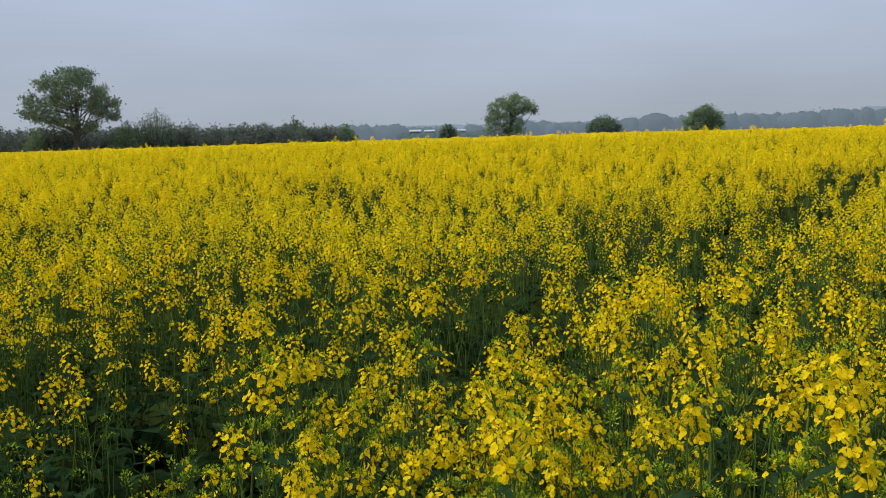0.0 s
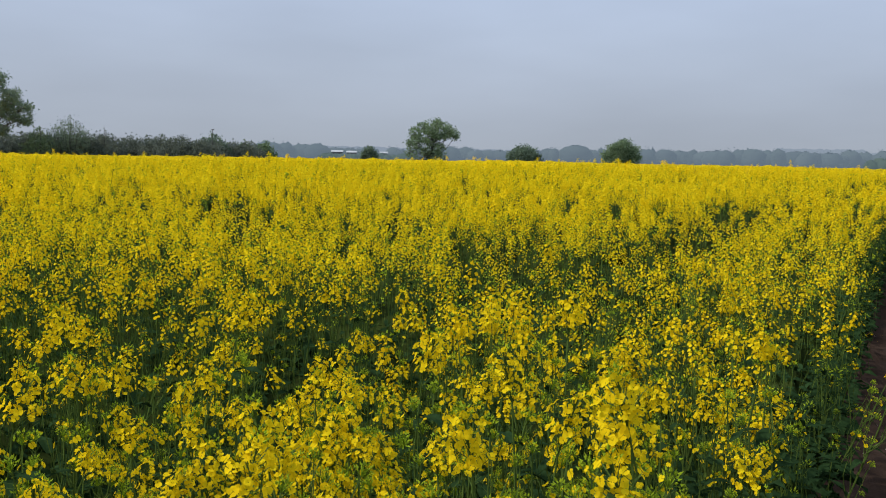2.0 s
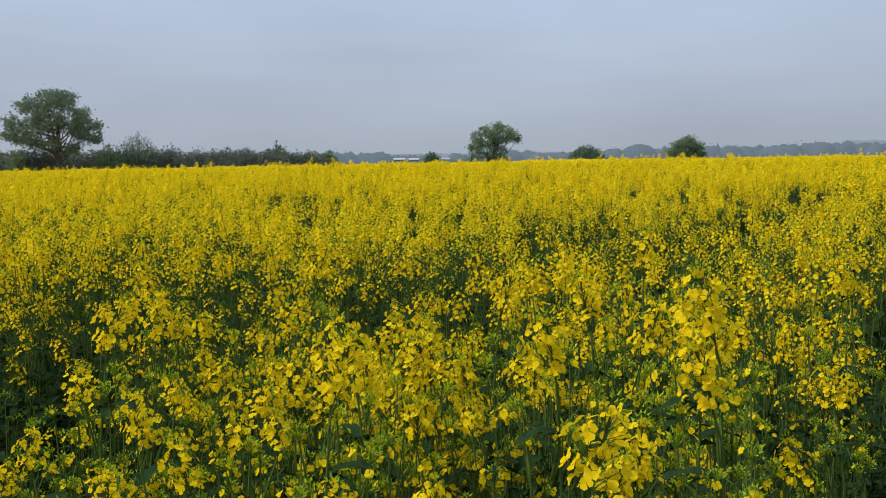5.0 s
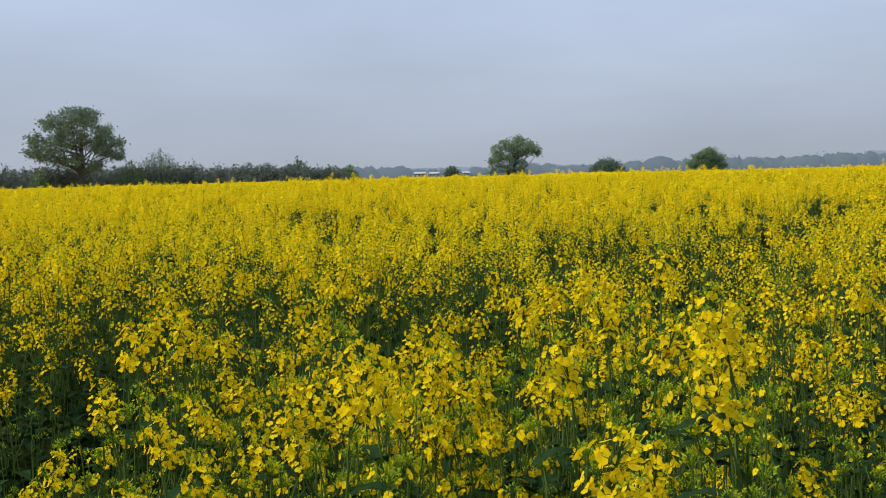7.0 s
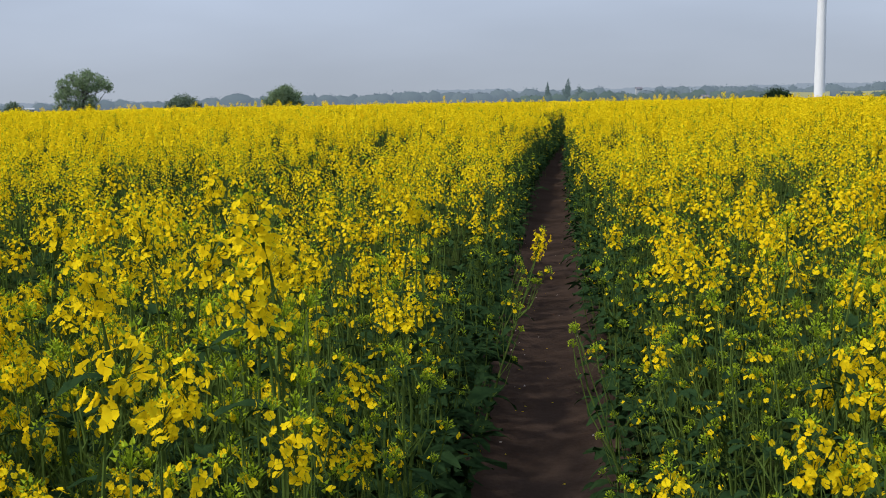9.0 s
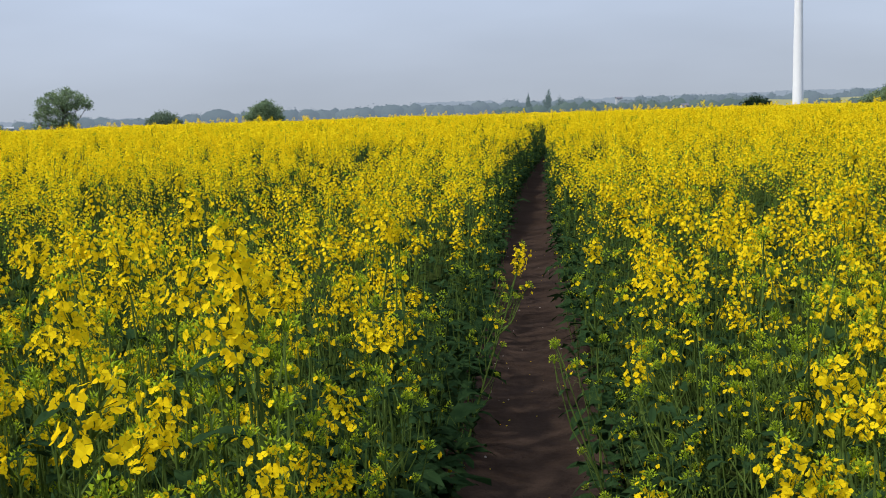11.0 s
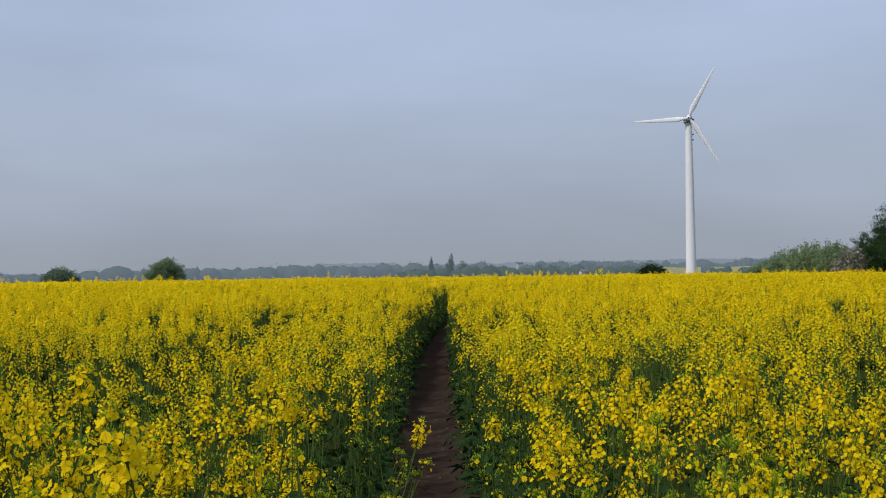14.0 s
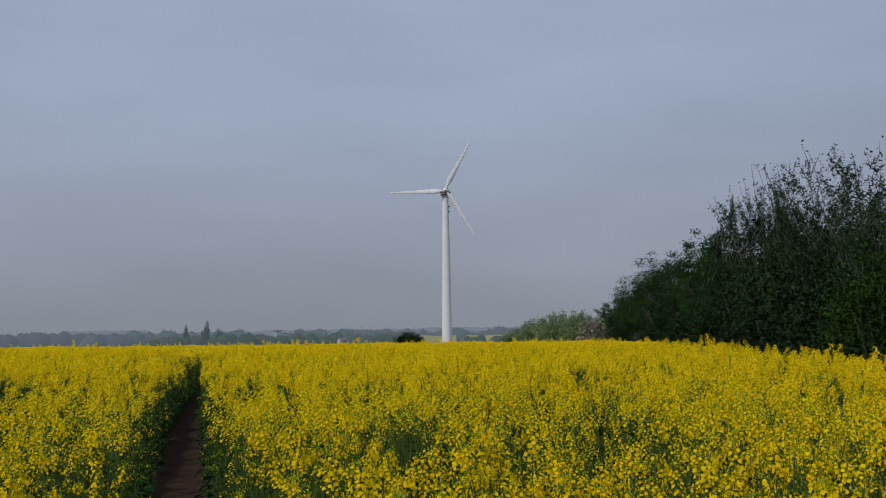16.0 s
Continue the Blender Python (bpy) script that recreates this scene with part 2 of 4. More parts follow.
def land(x, y):
    r = np.hypot(x, y)
    s = np.clip((r - 8) / 30, 0, 1)
    rise = 0.20 * s * s * (3 - 2 * s)
    f = np.clip((r - 42) / 130, 0, 1)
    far = np.clip((r - 240) / 260, 0, 1)
    return rise - 2.2 * f * f * (3 - 2 * f) - 8.0 * far * far * (3 - 2 * far) - 0.12 * np.clip((-x - 18) / 25, 0, 1)


def in_field(x, y):
    """Positive inside the crop, metres from its edge beside the tree belt and from its far edges."""
    right = 6.7 + 0.306 * y - x
    return np.minimum(np.minimum(right, 128 - np.hypot(x, y)), 60 + y)


def lower(x, y):
    """How much lower the crop stands in the shade of the tree belt and far out, metres."""
    return 0.05 * np.clip(1.1 - in_field(x, y) / 4, 0, 1) * (y > 6) + 0.09 * np.clip((np.hypot(x, y) - 16) / 12, 0, 1)


def bumps(x, y):
    """Uneven height of the crop's top, metres."""
    return -lower(x, y) + 0.06 * np.sin(4.1 * x + 2 * np.sin(2.3 * y)) * np.sin(3.3 * y + 2 * np.sin(2.1 * x)) + 0.03 * np.sin(9.1 * x + 1.7 * y) * np.sin(8.3 * y - 2.1 * x)


def patchy(x, y):
    """0..1: how thin and low the crop stands, in uneven gaps and in one faint strip."""
    n = 0.5 + 0.5 * np.sin(1.4 * x + 1.3 * np.sin(0.6 * y + 1)) * np.sin(1.1 * y + 1.7 * np.sin(0.7 * x))
    n = np.clip((n - 0.66) / 0.34, 0, 1) * 0.75
    strip = np.clip(1.35 - np.abs(x + 2.08 - 0.045 * (y - 5) + 0.08 * np.sin(0.5 * y)) / 0.36, 0, 1) * (y > 2.6)
    gap = np.zeros_like(x)
    for gx, gy, gr in GAPS:
        gap = np.maximum(gap, np.clip(1.15 - np.hypot(x - gx, y - gy) / gr, 0, 0.75))
    for fx, fy, fr in FULL:
        n = n * np.clip(np.hypot(x - fx, y - fy) / fr - 0.6, 0, 1)
    return np.clip(np.maximum(np.maximum(n, strip), gap), 0, 1)


GAPS = [(-1.85, 1.5, 0.55), (-2.25, 1.9, 0.65), (-2.8, 2.5, 0.5), (-3.3, 3.1, 0.4), (-0.26, 3.05, 0.27)]
FULL = [(-0.65, 1.9, 1.1), (0.95, 2.4, 1.0), (-1.5, 2.9, 0.8), (1.3, 3.8, 1.5)]   # where the crop stands fullest

radii = np.concatenate([[0.0], np.geomspace(0.4, 4800, 90)])
az = np.linspace(0, 2 * np.pi, 121)[:-1]
gb = Build()
gx, gy = radii[:, None] * np.sin(az), radii[:, None] * np.cos(az)
gz = land(gx, gy) - 0.02
i, j = np.meshgrid(np.arange(len(radii) - 1), np.arange(120), indexing="ij")
gb.add(np.stack([gx, gy, gz], -1), np.stack([i * 120 + j, (i + 1) * 120 + j, (i + 1) * 120 + (j + 1) % 120, i * 120 + (j + 1) % 120], -1))
ground = part("ground", gb, M_GROUND, smooth=True)
tagged(ground, "earth and green fields reaching the horizon", "ground", kind="structure")

# trodden path, hollowed a little, with shallow treads
ys = np.concatenate([np.arange(-40, -4, 0.4), np.arange(-4, 40, 0.045)])
us = np.linspace(-1.5, 1.5, 25)
pc, pw = np.interp(ys, PATH_Y, PATH_X)[:, None], np.interp(ys, PATH_Y, PATH_W)[:, None]
fray = np.array([[noise.noise((s * 3, b * 2.6, 2)) * 0.09 + noise.noise((s * 3, b * 9, 4)) * 0.05 for s in (-1, 1)] for b in ys])
px = pc + us[None] * (pw + 0.03) + np.clip(np.abs(us)[None] - 0.7, 0, 1) * np.where(us[None] < 0, fray[:, :1], fray[:, 1:])
py = np.broadcast_to(ys[:, None], px.shape)
hollow = 0.012 + 0.035 * np.clip(np.abs(us)[None] - 0.55, 0, 1) - 0.012 * np.exp(-(us[None] * 2) ** 2)
lumps = np.array([[noise.noise((a * 12, b * 2.5, 0)) * 0.001 + noise.noise((a * 30, b * 18, 5)) * 0.0018 for a, b in zip(r1, r2)] for r1, r2 in zip(px, py)])
treads = np.array([[noise.noise((a * 6, b * 0.8, 11)) * 0.002 for a, b in zip(r1, r2)] for r1, r2 in zip(px, py)])
pz = land(px, py) + hollow + lumps + treads - 0.04 * (np.abs(us)[None] > 1.45)
i, j = np.meshgrid(np.arange(len(ys) - 1), np.arange(len(us) - 1), indexing="ij")
k = len(us)
pb = Build()
pb.add(np.stack([px, py, pz], -1), np.stack([i * k + j, i * k + j + 1, (i + 1) * k + j + 1, (i + 1) * k + j], -1))
path = part("path", pb, M_SOIL, smooth=True)
LITTER = (("pebble", 34, 0.006, M_STONE, "small pale pebbles lying on the footpath", "pebbles"), ("fallen_petal", 60, 0.005, M_PETAL, "fallen yellow petals scattered on the footpath", "petals"))
for name, n, size, mat, label, category in LITTER:
    g = np.random.default_rng(n)
    b = Build()
    for k in range(n):
        y = 0.8 + 12 * g.uniform() ** 1.3
        x = np.interp(y, PATH_Y, PATH_X) + g.uniform(-1.05, 1.05) * np.interp(y, PATH_Y, PATH_W)
        z = float(land(x, y)) + 0.022
        s, t = size * g.uniform(0.5, 1.4), g.uniform(0, 6.28)
        ring = [(x + s * math.cos(t + q * 1.257) * g.uniform(0.8, 1.2), y + s * math.sin(t + q * 1.257) * g.uniform(0.8, 1.2), z) for q in range(5)]
        peak = 0.8 * s if name == "pebble" else 0.25 * s
        b.add(ring + [(x, y, z + peak)], (), [[q, (q + 1) % 5, 5] for q in range(5)], tone=g.uniform(0, 1))
    tagged(part(name + "s", b, mat, smooth=name == "pebble"), label, category, kind="stuff")
tagged(path, "narrow trodden footpath of bare reddish-brown earth", "path", kind="structure")


# ---- crop pieces ----
def frame_of(d):
    d = d / np.linalg.norm(d)
    a = np.cross(d, (0.2, 0.3, 0.93))
    a /= np.linalg.norm(a) + 1e-9
    return d, a, np.cross(d, a)


def flower(b, c, d, size, tone, g):
    """A four-petalled flower at c that faces d."""
    d, a, e = frame_of(d)
    t0 = g.uniform(0, 1.57)
    for k in range(4):
        t = t0 + k * np.pi / 2 + g.normal(0, 0.2)
        out, side = np.cos(t) * a + np.sin(t) * e, -np.sin(t) * a + np.cos(t) * e
        s = size * g.uniform(0.85, 1.15)
        lift = g.uniform(-0.5, 0.6)
        wide = 0.31 * s * side
        p1 = c + 0.31 * s * out + 0.06 * s * d
        p2 = c + 0.55 * s * out + (0.05 + lift * 0.3) * s * d
        b.add([c + 0.02 * s * out, p1 + wide, p2 + 0.6 * wide, p2 - 0.6 * wide, p1 - wide], [[4, 1, 2, 3]], [[0, 1, 4]], mat=0, tone=tone)


def cross_flower(b, c, d, size, tone, g):
    """The same flower as two crossed pairs of petals, for plants farther off."""
    d, a, e = frame_of(d)
    t = g.uniform(0, 1.57)
    for k in range(2):
        out, side = np.cos(t) * a + np.sin(t) * e, -np.sin(t) * a + np.cos(t) * e
        t += np.pi / 2
        p, q = c + (0.5 * out + g.uniform(0.0, 0.25) * d) * size, c + (-0.5 * out + g.uniform(0.0, 0.25) * d) * size
        w = 0.25 * size * side
        b.add([p - w, p + w, q + w, q - w], [[0, 1, 2, 3]], mat=0, tone=tone)


def bud(b, c, d, length, width, tone):
    d, a, e = frame_of(d)
    m = c + 0.25 * length * d
    b.add([m + width * a, m + width * (-0.5 * a + 0.87 * e), m - width * (0.5 * a + 0.87 * e), c + length * d], (), [[3, 0, 1], [3, 1, 2], [3, 2, 0]], mat=1, tone=tone)


def raceme(seed, flowers, buds, tall, wide, fine=True):
    """A flowering head: open flowers round the stalk below a knot of buds; its foot at the origin."""
    g = np.random.default_rng(seed)
    b = Build()
    b.tube([(0, 0, -0.05), (0, 0, tall * 0.5), (0, 0, tall)], [0.0019, 0.0016, 0.001], 3, mat=2)
    for n in range(7 if fine else 3):   # thin pods and spent stalks below the flowers
        t, h = n * 2.4, -0.015 - 0.02 * n * (1 if fine else 2)
        root, side = np.array([0, 0, h]), np.array([-np.sin(t), np.cos(t), 0]) * (0.0010 if fine else 0.0016)
        tip = root + np.array([np.cos(t), np.sin(t), 0.6]) * g.uniform(0.015, 0.035)
        b.add([root - side, root + side, tip + side * 0.5, tip - side * 0.5], [[0, 1, 2, 3]], mat=2, tone=g.uniform(0.3, 1))
    for n in range(flowers):
        h = tall * (0.12 + 0.8 * (n + g.uniform(0, 1)) / flowers)
        t = n * 2.4 + g.normal(0, 0.3)
        r = wide * (0.7 + 0.5 * math.sin(math.pi * min(1.0, h / tall))) * (g.uniform(0.15, 1.2) if flowers > 20 else g.uniform(0.6, 1.25))
        c = np.array([r * np.cos(t), r * np.sin(t), h + 0.012])
        d = np.array([np.cos(t), np.sin(t), g.uniform(-0.2, 1.5)]) + g.normal(0, 0.25, 3)
        if fine:
            root = np.array([0, 0, h - 0.012])
            side = np.array([-np.sin(t), np.cos(t), 0]) * 0.0011
            b.add([root - side, root + side, c + side, c - side], [[0, 1, 2, 3]], mat=2)
        s = g.uniform(0.0095, 0.0135) if h > 0.75 * tall else g.uniform(0.0120, 0.0172)
        if fine:
            flower(b, c, d, s, g.uniform(0, 1), g)
        else:
            cross_flower(b, c, d, s * 0.96, g.uniform(0, 1), g)
    green = flowers < 8
    for n in range(buds):   # a rounded knot of plump buds that point outwards
        t, q = n * 2.4 + g.normal(0, 0.15), np.sqrt((n + 0.5) / buds)
        r = (0.015 if green else 0.011) * q * g.uniform(0.8, 1.15)
        c = np.array([r * np.cos(t), r * np.sin(t), tall + 0.014 * (1 - 1.3 * q * q) + g.normal(0, 0.0015)])
        up = np.array([1.7 * np.cos(t) * q, 1.7 * np.sin(t) * q, 1.0])
        if green and fine:
            root, side = np.array([0, 0, tall - 0.010]), np.array([-np.sin(t), np.cos(t), 0]) * 0.0006
            b.add([root - side, root + side, c + side, c - side], [[0, 1, 2, 3]], mat=1, tone=0.0)
        k = 1.0 if fine else 1.4
        bud(b, c, up, k * g.uniform(0.008, 0.0125), k * g.uniform(0.0022, 0.0032), g.uniform(0.2, 1))
    return b.arrays()


def leaf_arrays(length, width, droop, seed, fine=True):
    """A wavy leaf that grows along +x from the origin."""
    g = np.random.default_rng(seed)
    n = 5 if fine else 2
    b = Build()
    s = np.linspace(0, 1, n + 1)
    w = width * np.sin(np.pi * (0.12 + 0.86 * s)) ** 0.8
    z = length * (0.45 * s - droop * s * s)
    v = []
    for k in range(n + 1):
        wave = 0.12 * width * g.normal()
        v += [(length * s[k], -w[k], z[k] + wave + 0.2 * w[k]), (length * s[k], 0, z[k]), (length * s[k], w[k], z[k] - wave + 0.2 * w[k])]
    q = []
    for k in range(n):
        for m in (0, 1):
            q.append([3 * k + m, 3 * k + m + 1, 3 * k + m + 4, 3 * k + m + 3])
    b.add(v, q, mat=0, tone=0.5)
    return b.arrays()


CROP_MATS = [M_PETAL, M_BUD, M_STEM]
FINE = [raceme(s, f, n, h, w) for s, f, n, h, w in ((1, 11, 14, 0.04, 0.023), (2, 36, 14, 0.085, 0.030), (3, 7, 16, 0.03, 0.023), (4, 40, 12, 0.11, 0.030), (5, 1, 22, 0.03, 0.024), (6, 0, 24, 0.025, 0.024), (7, 4, 20, 0.035, 0.026))]


# ---- single plants beside the camera ----
def crop_plant(seed, heads, rich, wide=1.0, high=1.40):
    """One flowering plant of that height: stem with branches, leaves, and a flower head on each branch."""
    g = np.random.default_rng(seed)
    ob = thing("rapeseed_plant", (0, 0, 0), "tall rapeseed plant with yellow four-petalled flowers and green buds", "crop plant", "rapeseed plants beside the path")
    b = Build()
    bend, sway = g.normal(0, 0.025, 2), g.normal(0, 0.03, 2)
    stem = [(0, 0, 0), (bend[0] + sway[0], bend[1] + sway[1], 0.3 * high), (bend[0], bend[1], 0.55 * high), (bend[0] * 1.6 - sway[0], bend[1] * 1.6 - sway[1], 0.78 * high), (bend[0] * 1.5, bend[1] * 1.5, high - 0.13)]
    b.tube(stem, [0.006, 0.005, 0.0042, 0.0032, 0.002], 5)
    tips, shoots = [np.array(stem[-1])], []
    for k in range(heads - 1):
        t = k * 2.4 + g.uniform(0, 1)
        h0 = high * g.uniform(0.45, 0.72)
        top = high - 0.12 - g.uniform(0.0, 0.5) * (0.3 + 0.7 * k / heads)
        top = max(top, h0 + 0.12)
        reach = g.uniform(0.04, 0.17) * wide
        root = np.array([bend[0], bend[1], h0])
        tip = np.array([bend[0] + reach * np.cos(t), bend[1] + reach * np.sin(t), top])
        mid = 0.5 * root + 0.5 * tip + np.array([0.03 * np.cos(t), 0.03 * np.sin(t), -0.02])
        b.tube([root, mid, tip], [0.0028, 0.0022, 0.0015], 4)
        tips.append(tip)
    for k in range(7 if rich > 0.3 else 5):
        t = k * 1.7 + g.uniform(0, 1)
        h0 = high * g.uniform(0.4, 0.72)
        reach = g.uniform(0.08, 0.2) * wide
        root = np.array([bend[0], bend[1], h0])
        tip = root + np.array([reach * np.cos(t), reach * np.sin(t), g.uniform(0.12, 0.3)])
        b.tube([root, 0.5 * (root + tip) + np.array([0.02 * np.cos(t), 0.02 * np.sin(t), -0.02]), tip], [0.0022, 0.0018, 0.0012], 3)
        shoots.append(tip)
    BENDS.append(stem[-1])
    part("stem", b, M_STEM, ob)
    for k, tip in enumerate(tips):
        full = (1.0 if rich > 0.3 else 0.25) if k == 0 else rich * (1.0 - 0.6 * (high - 0.1 - tip[2]) / 0.45)
        kind = (g.choice((1, 3)) if k == 0 else g.choice((0, 0, 0, 1, 2, 2, 2))) if g.uniform() < full else 4 + g.choice(3)
        head = new("flower_head", HEADS[kind])
        head.parent = ob
        head.matrix_basis = pose(*tip, g.normal(0, 9), g.normal(0, 9), g.uniform(0, 360)) @ Matrix.Scale(g.uniform(0.85, 1.15), 4)
    for tip in shoots:
        head = new("bud_head", HEADS[4 + g.choice(3)])
        head.parent = ob
        head.matrix_basis = pose(*tip, g.normal(0, 14), g.normal(0, 14), g.uniform(0, 360)) @ Matrix.Scale(g.uniform(0.75, 1.1), 4)
    for k in range(18):
        h = high * g.uniform(0.06, 0.85)
        lf = new("leaf", LEAVES[g.integers(len(LEAVES))])
        lf.parent = ob
        lf.matrix_basis = pose(bend[0] * h, bend[1] * h, h, 0, g.uniform(-25, 15), g.uniform(0, 360)) @ Matrix.Scale(g.uniform(0.7, 1.2) * float(np.interp(h, (0.1, 0.6, 0.8, 1.2), (1.4, 1.1, 0.85, 0.55))), 4)
    return ob


HEADS = [to_mesh("flower_head", a, CROP_MATS) for a in FINE]
LEAVES = [to_mesh("leaf", leaf_arrays(0.15, 0.028, 0.55, s), [M_LEAF]) for s in (1, 2, 3)]
BENDS = []
VARIANTS = [crop_plant(20 + s, h, r, w) for s, (h, r, w) in enumerate(((9, 0.9, 1), (8, 0.95, 1), (10, 0.8, 1), (9, 0.9, 1), (9, 0.8, 1), (9, 0.65, 1), (9, 0.9, 1), (9, 0.12, 1), (9, 0.06, 1), (8, 0.15, 1), (5, 0.45, 0.6), (5, 0.5, 0.6), (4, 0.4, 0.5), (4, 0.12, 0.5)))]
RICH, POOR, SLIM = list(range(7)), [7, 8, 9], [10, 11, 12]

NEAR_R = 3.5


def spots(r0, r1, a0, a1, density, seed):
    """Uneven plant places in a ring sector (degrees clockwise from +y), off the path and inside the field."""
    g = np.random.default_rng(seed)
    n = int(density * 0.5 * radians(a1 - a0) * (r1 * r1 - r0 * r0))
    r, a = np.sqrt(g.uniform(r0 * r0, r1 * r1, n)), np.radians(g.uniform(a0, a1, n))
    x, y = 0.16 + r * np.sin(a), 0.2 + r * np.cos(a)
    ok = (path_off(x, y) > np.interp(y, (4, 6, 28, 34), (0.09, 0.04, 0.04, 0.02))) & (in_field(x, y) > 0) & (g.uniform(0, 1, n) > 0.6 * patchy(x, y))
    return x[ok], y[ok]


LEADERS = [(-1.62, 2.83, 1.49), (-1.78, 4.31, 1.33), (-1.75, 2.32, 1.38), (-1.13, 2.47, 1.17), (-2.91, 5.07, 1.3), (-1.82, 3.95, 1.22), (-0.83, 6.38, 1.31), (-0.14, 2.67, 1.19), (0.39, 1.93, 1.38), (0.55, 1.74, 1.28), (-0.26, 2.05, 1.45), (0.39, 4.16, 1.17), (-0.23, 3.41, 1.46), (1.53, 5.15, 1.42), (-0.18, 2.95, 1.12), (-0.16, 2.66, 1.12), (-0.2, 2.18, 1.12), (-0.15, 2.3, 1.12), (-0.41, 3.57, 1.2), (-0.47, 3.22, 1.2), (-0.75, 3.22, 1.42)]   # plants that stand out: place and height
FULL_PLANTS = [(-1.61, 5.63), (0.95, 4.43), (-0.51, 4.92), (-0.4, 2.53), (-0.69, 2.61), (-0.49, 1.91), (-1.5, 1.87), (-2.01, 2.59), (-1.88, 2.64), (-1.07, 1.94), (-0.97, 2.05), (-0.79, 1.64), (-0.69, 1.96), (-0.22, 1.88), (-0.3, 2.09), (-0.41, 2.38), (-0.31, 1.75), (-0.46, 2.25), (-0.41, 1.87), (-0.55, 2.04), (-0.88, 1.87), (-1.27, 3.92), (-0.96, 2.31), (-0.31, 2.21), (-0.84, 3.38), (-0.24, 3.94), (-0.19, 5.36), (-0.98, 2.73), (0.65, 1.88), (-0.54, 1.75), (-0.27, 1.4)]   # full-grown plants in the thick of the crop
THICK_PLANTS = [(-1.54, 1.85), (-0.71, 1.53), (-0.96, 1.73), (-1.06, 1.62), (-1.24, 1.68), (-1.55, 2.13), (-0.87, 2.07), (-1.34, 1.83), (-0.6, 1.62), (-1.3, 2.05), (-1.42, 1.6), (-1.12, 1.85)]   # broad plants with many heads
LANDMARKS = LEADERS + [(x, y, 1.36) for x, y in FULL_PLANTS] + [(x, y, 1.33) for x, y in THICK_PLANTS]
g = np.random.default_rng(5)
xs, ysn = spots(0.5, NEAR_R, -62, 48, 31, 11)
chosen = []
for x, y in zip(xs, ysn):
    if all((x - a) ** 2 + (y - b) ** 2 > 0.09 ** 2 for a, b, *_ in chosen):
        chosen.append((x, y, 0))
chosen = [(x, y, z) for x, y, z in LANDMARKS] + [c for c in chosen if all((c[0] - a) ** 2 + (c[1] - b) ** 2 > 0.12 ** 2 for a, b, _ in LANDMARKS)]
chosen = chosen[:296]
used = set()
for n, (x, y, top) in enumerate(chosen):
    edge = max(0.0, 1 - path_off(x, y) / ((0.45 if y < 2.5 else 0.3) if x > 0.1 else 0.2))
    low = 0.55 * patchy(np.array([x]), np.array([y]))[0] + 0.14 * edge
    high = top or (1.36 - low + float(bumps(x, y)) + g.normal(0, 0.05))
    if not top and 0.3 < x < 0.2 + 0.3 * y and y < 2.5:
        high -= 0.2
    if not top and math.hypot(x - 0.16, y - 0.2) < (1.25 if x > 0.1 else 0.95):
        high = min(high, 1.12)
    poor = not top and g.uniform() < (0.1 if x > 0.1 else 0.03) + ((0.8 if y < 2.6 else 0.4) if x > 0.1 else 0.3) * edge + (0.85 if 0.3 < x < 0.2 + 0.3 * y and y < 2.6 else 0.35 if 0.3 < x < 1.9 and y < 3.4 else 0) + 1.8 * low
    kind = int(g.choice(SLIM if top and top != 1.33 else POOR if poor else RICH))
    side = 1 if x > np.interp(y, PATH_Y, PATH_X) else -1
    tip_over = 6 * max(0.0, 1 - path_off(x, y) / 0.25) if not top else 0
    spin, size = g.uniform(0, 360), high / 1.40
    lean = (0, 0) if top else (g.normal(0, 4.5), g.normal(0, 4.5) - side * tip_over)
    if top:
        bx, by, _ = pose(0, 0, 0, 0, 0, spin) @ Vector(BENDS[kind])
        x, y = x - bx * size, y - by * size
    m = pose(x, y, float(land(x, y)) - 0.01, lean[0], lean[1], spin) @ Matrix.Scale(size, 4)
    if kind not in used:
        used.add(kind)
        VARIANTS[kind].matrix_basis = m
    else:
        copy_thing(VARIANTS[kind], m)


# two stems that have fallen out over the path
for kind, (fx, fy), (tx, ty, tz) in ((12, (-0.24, 4.38), (0.075, 4.42, 1.08)), (13, (0.56, 3.25), (0.215, 3.42, 1.05)), (12, (-0.34, 5.6), (0.03, 5.68, 0.86))):
    d = Vector((tx - fx, ty - fy, tz))
    m = Matrix.Translation((fx, fy, 0)) @ Vector((0, 0, 1)).rotation_difference(d).to_matrix().to_4x4() @ Matrix.Scale(d.length / 1.36, 4)
    copy_thing(VARIANTS[kind], m)["label"] = "rapeseed plant leaning far out over the footpath"


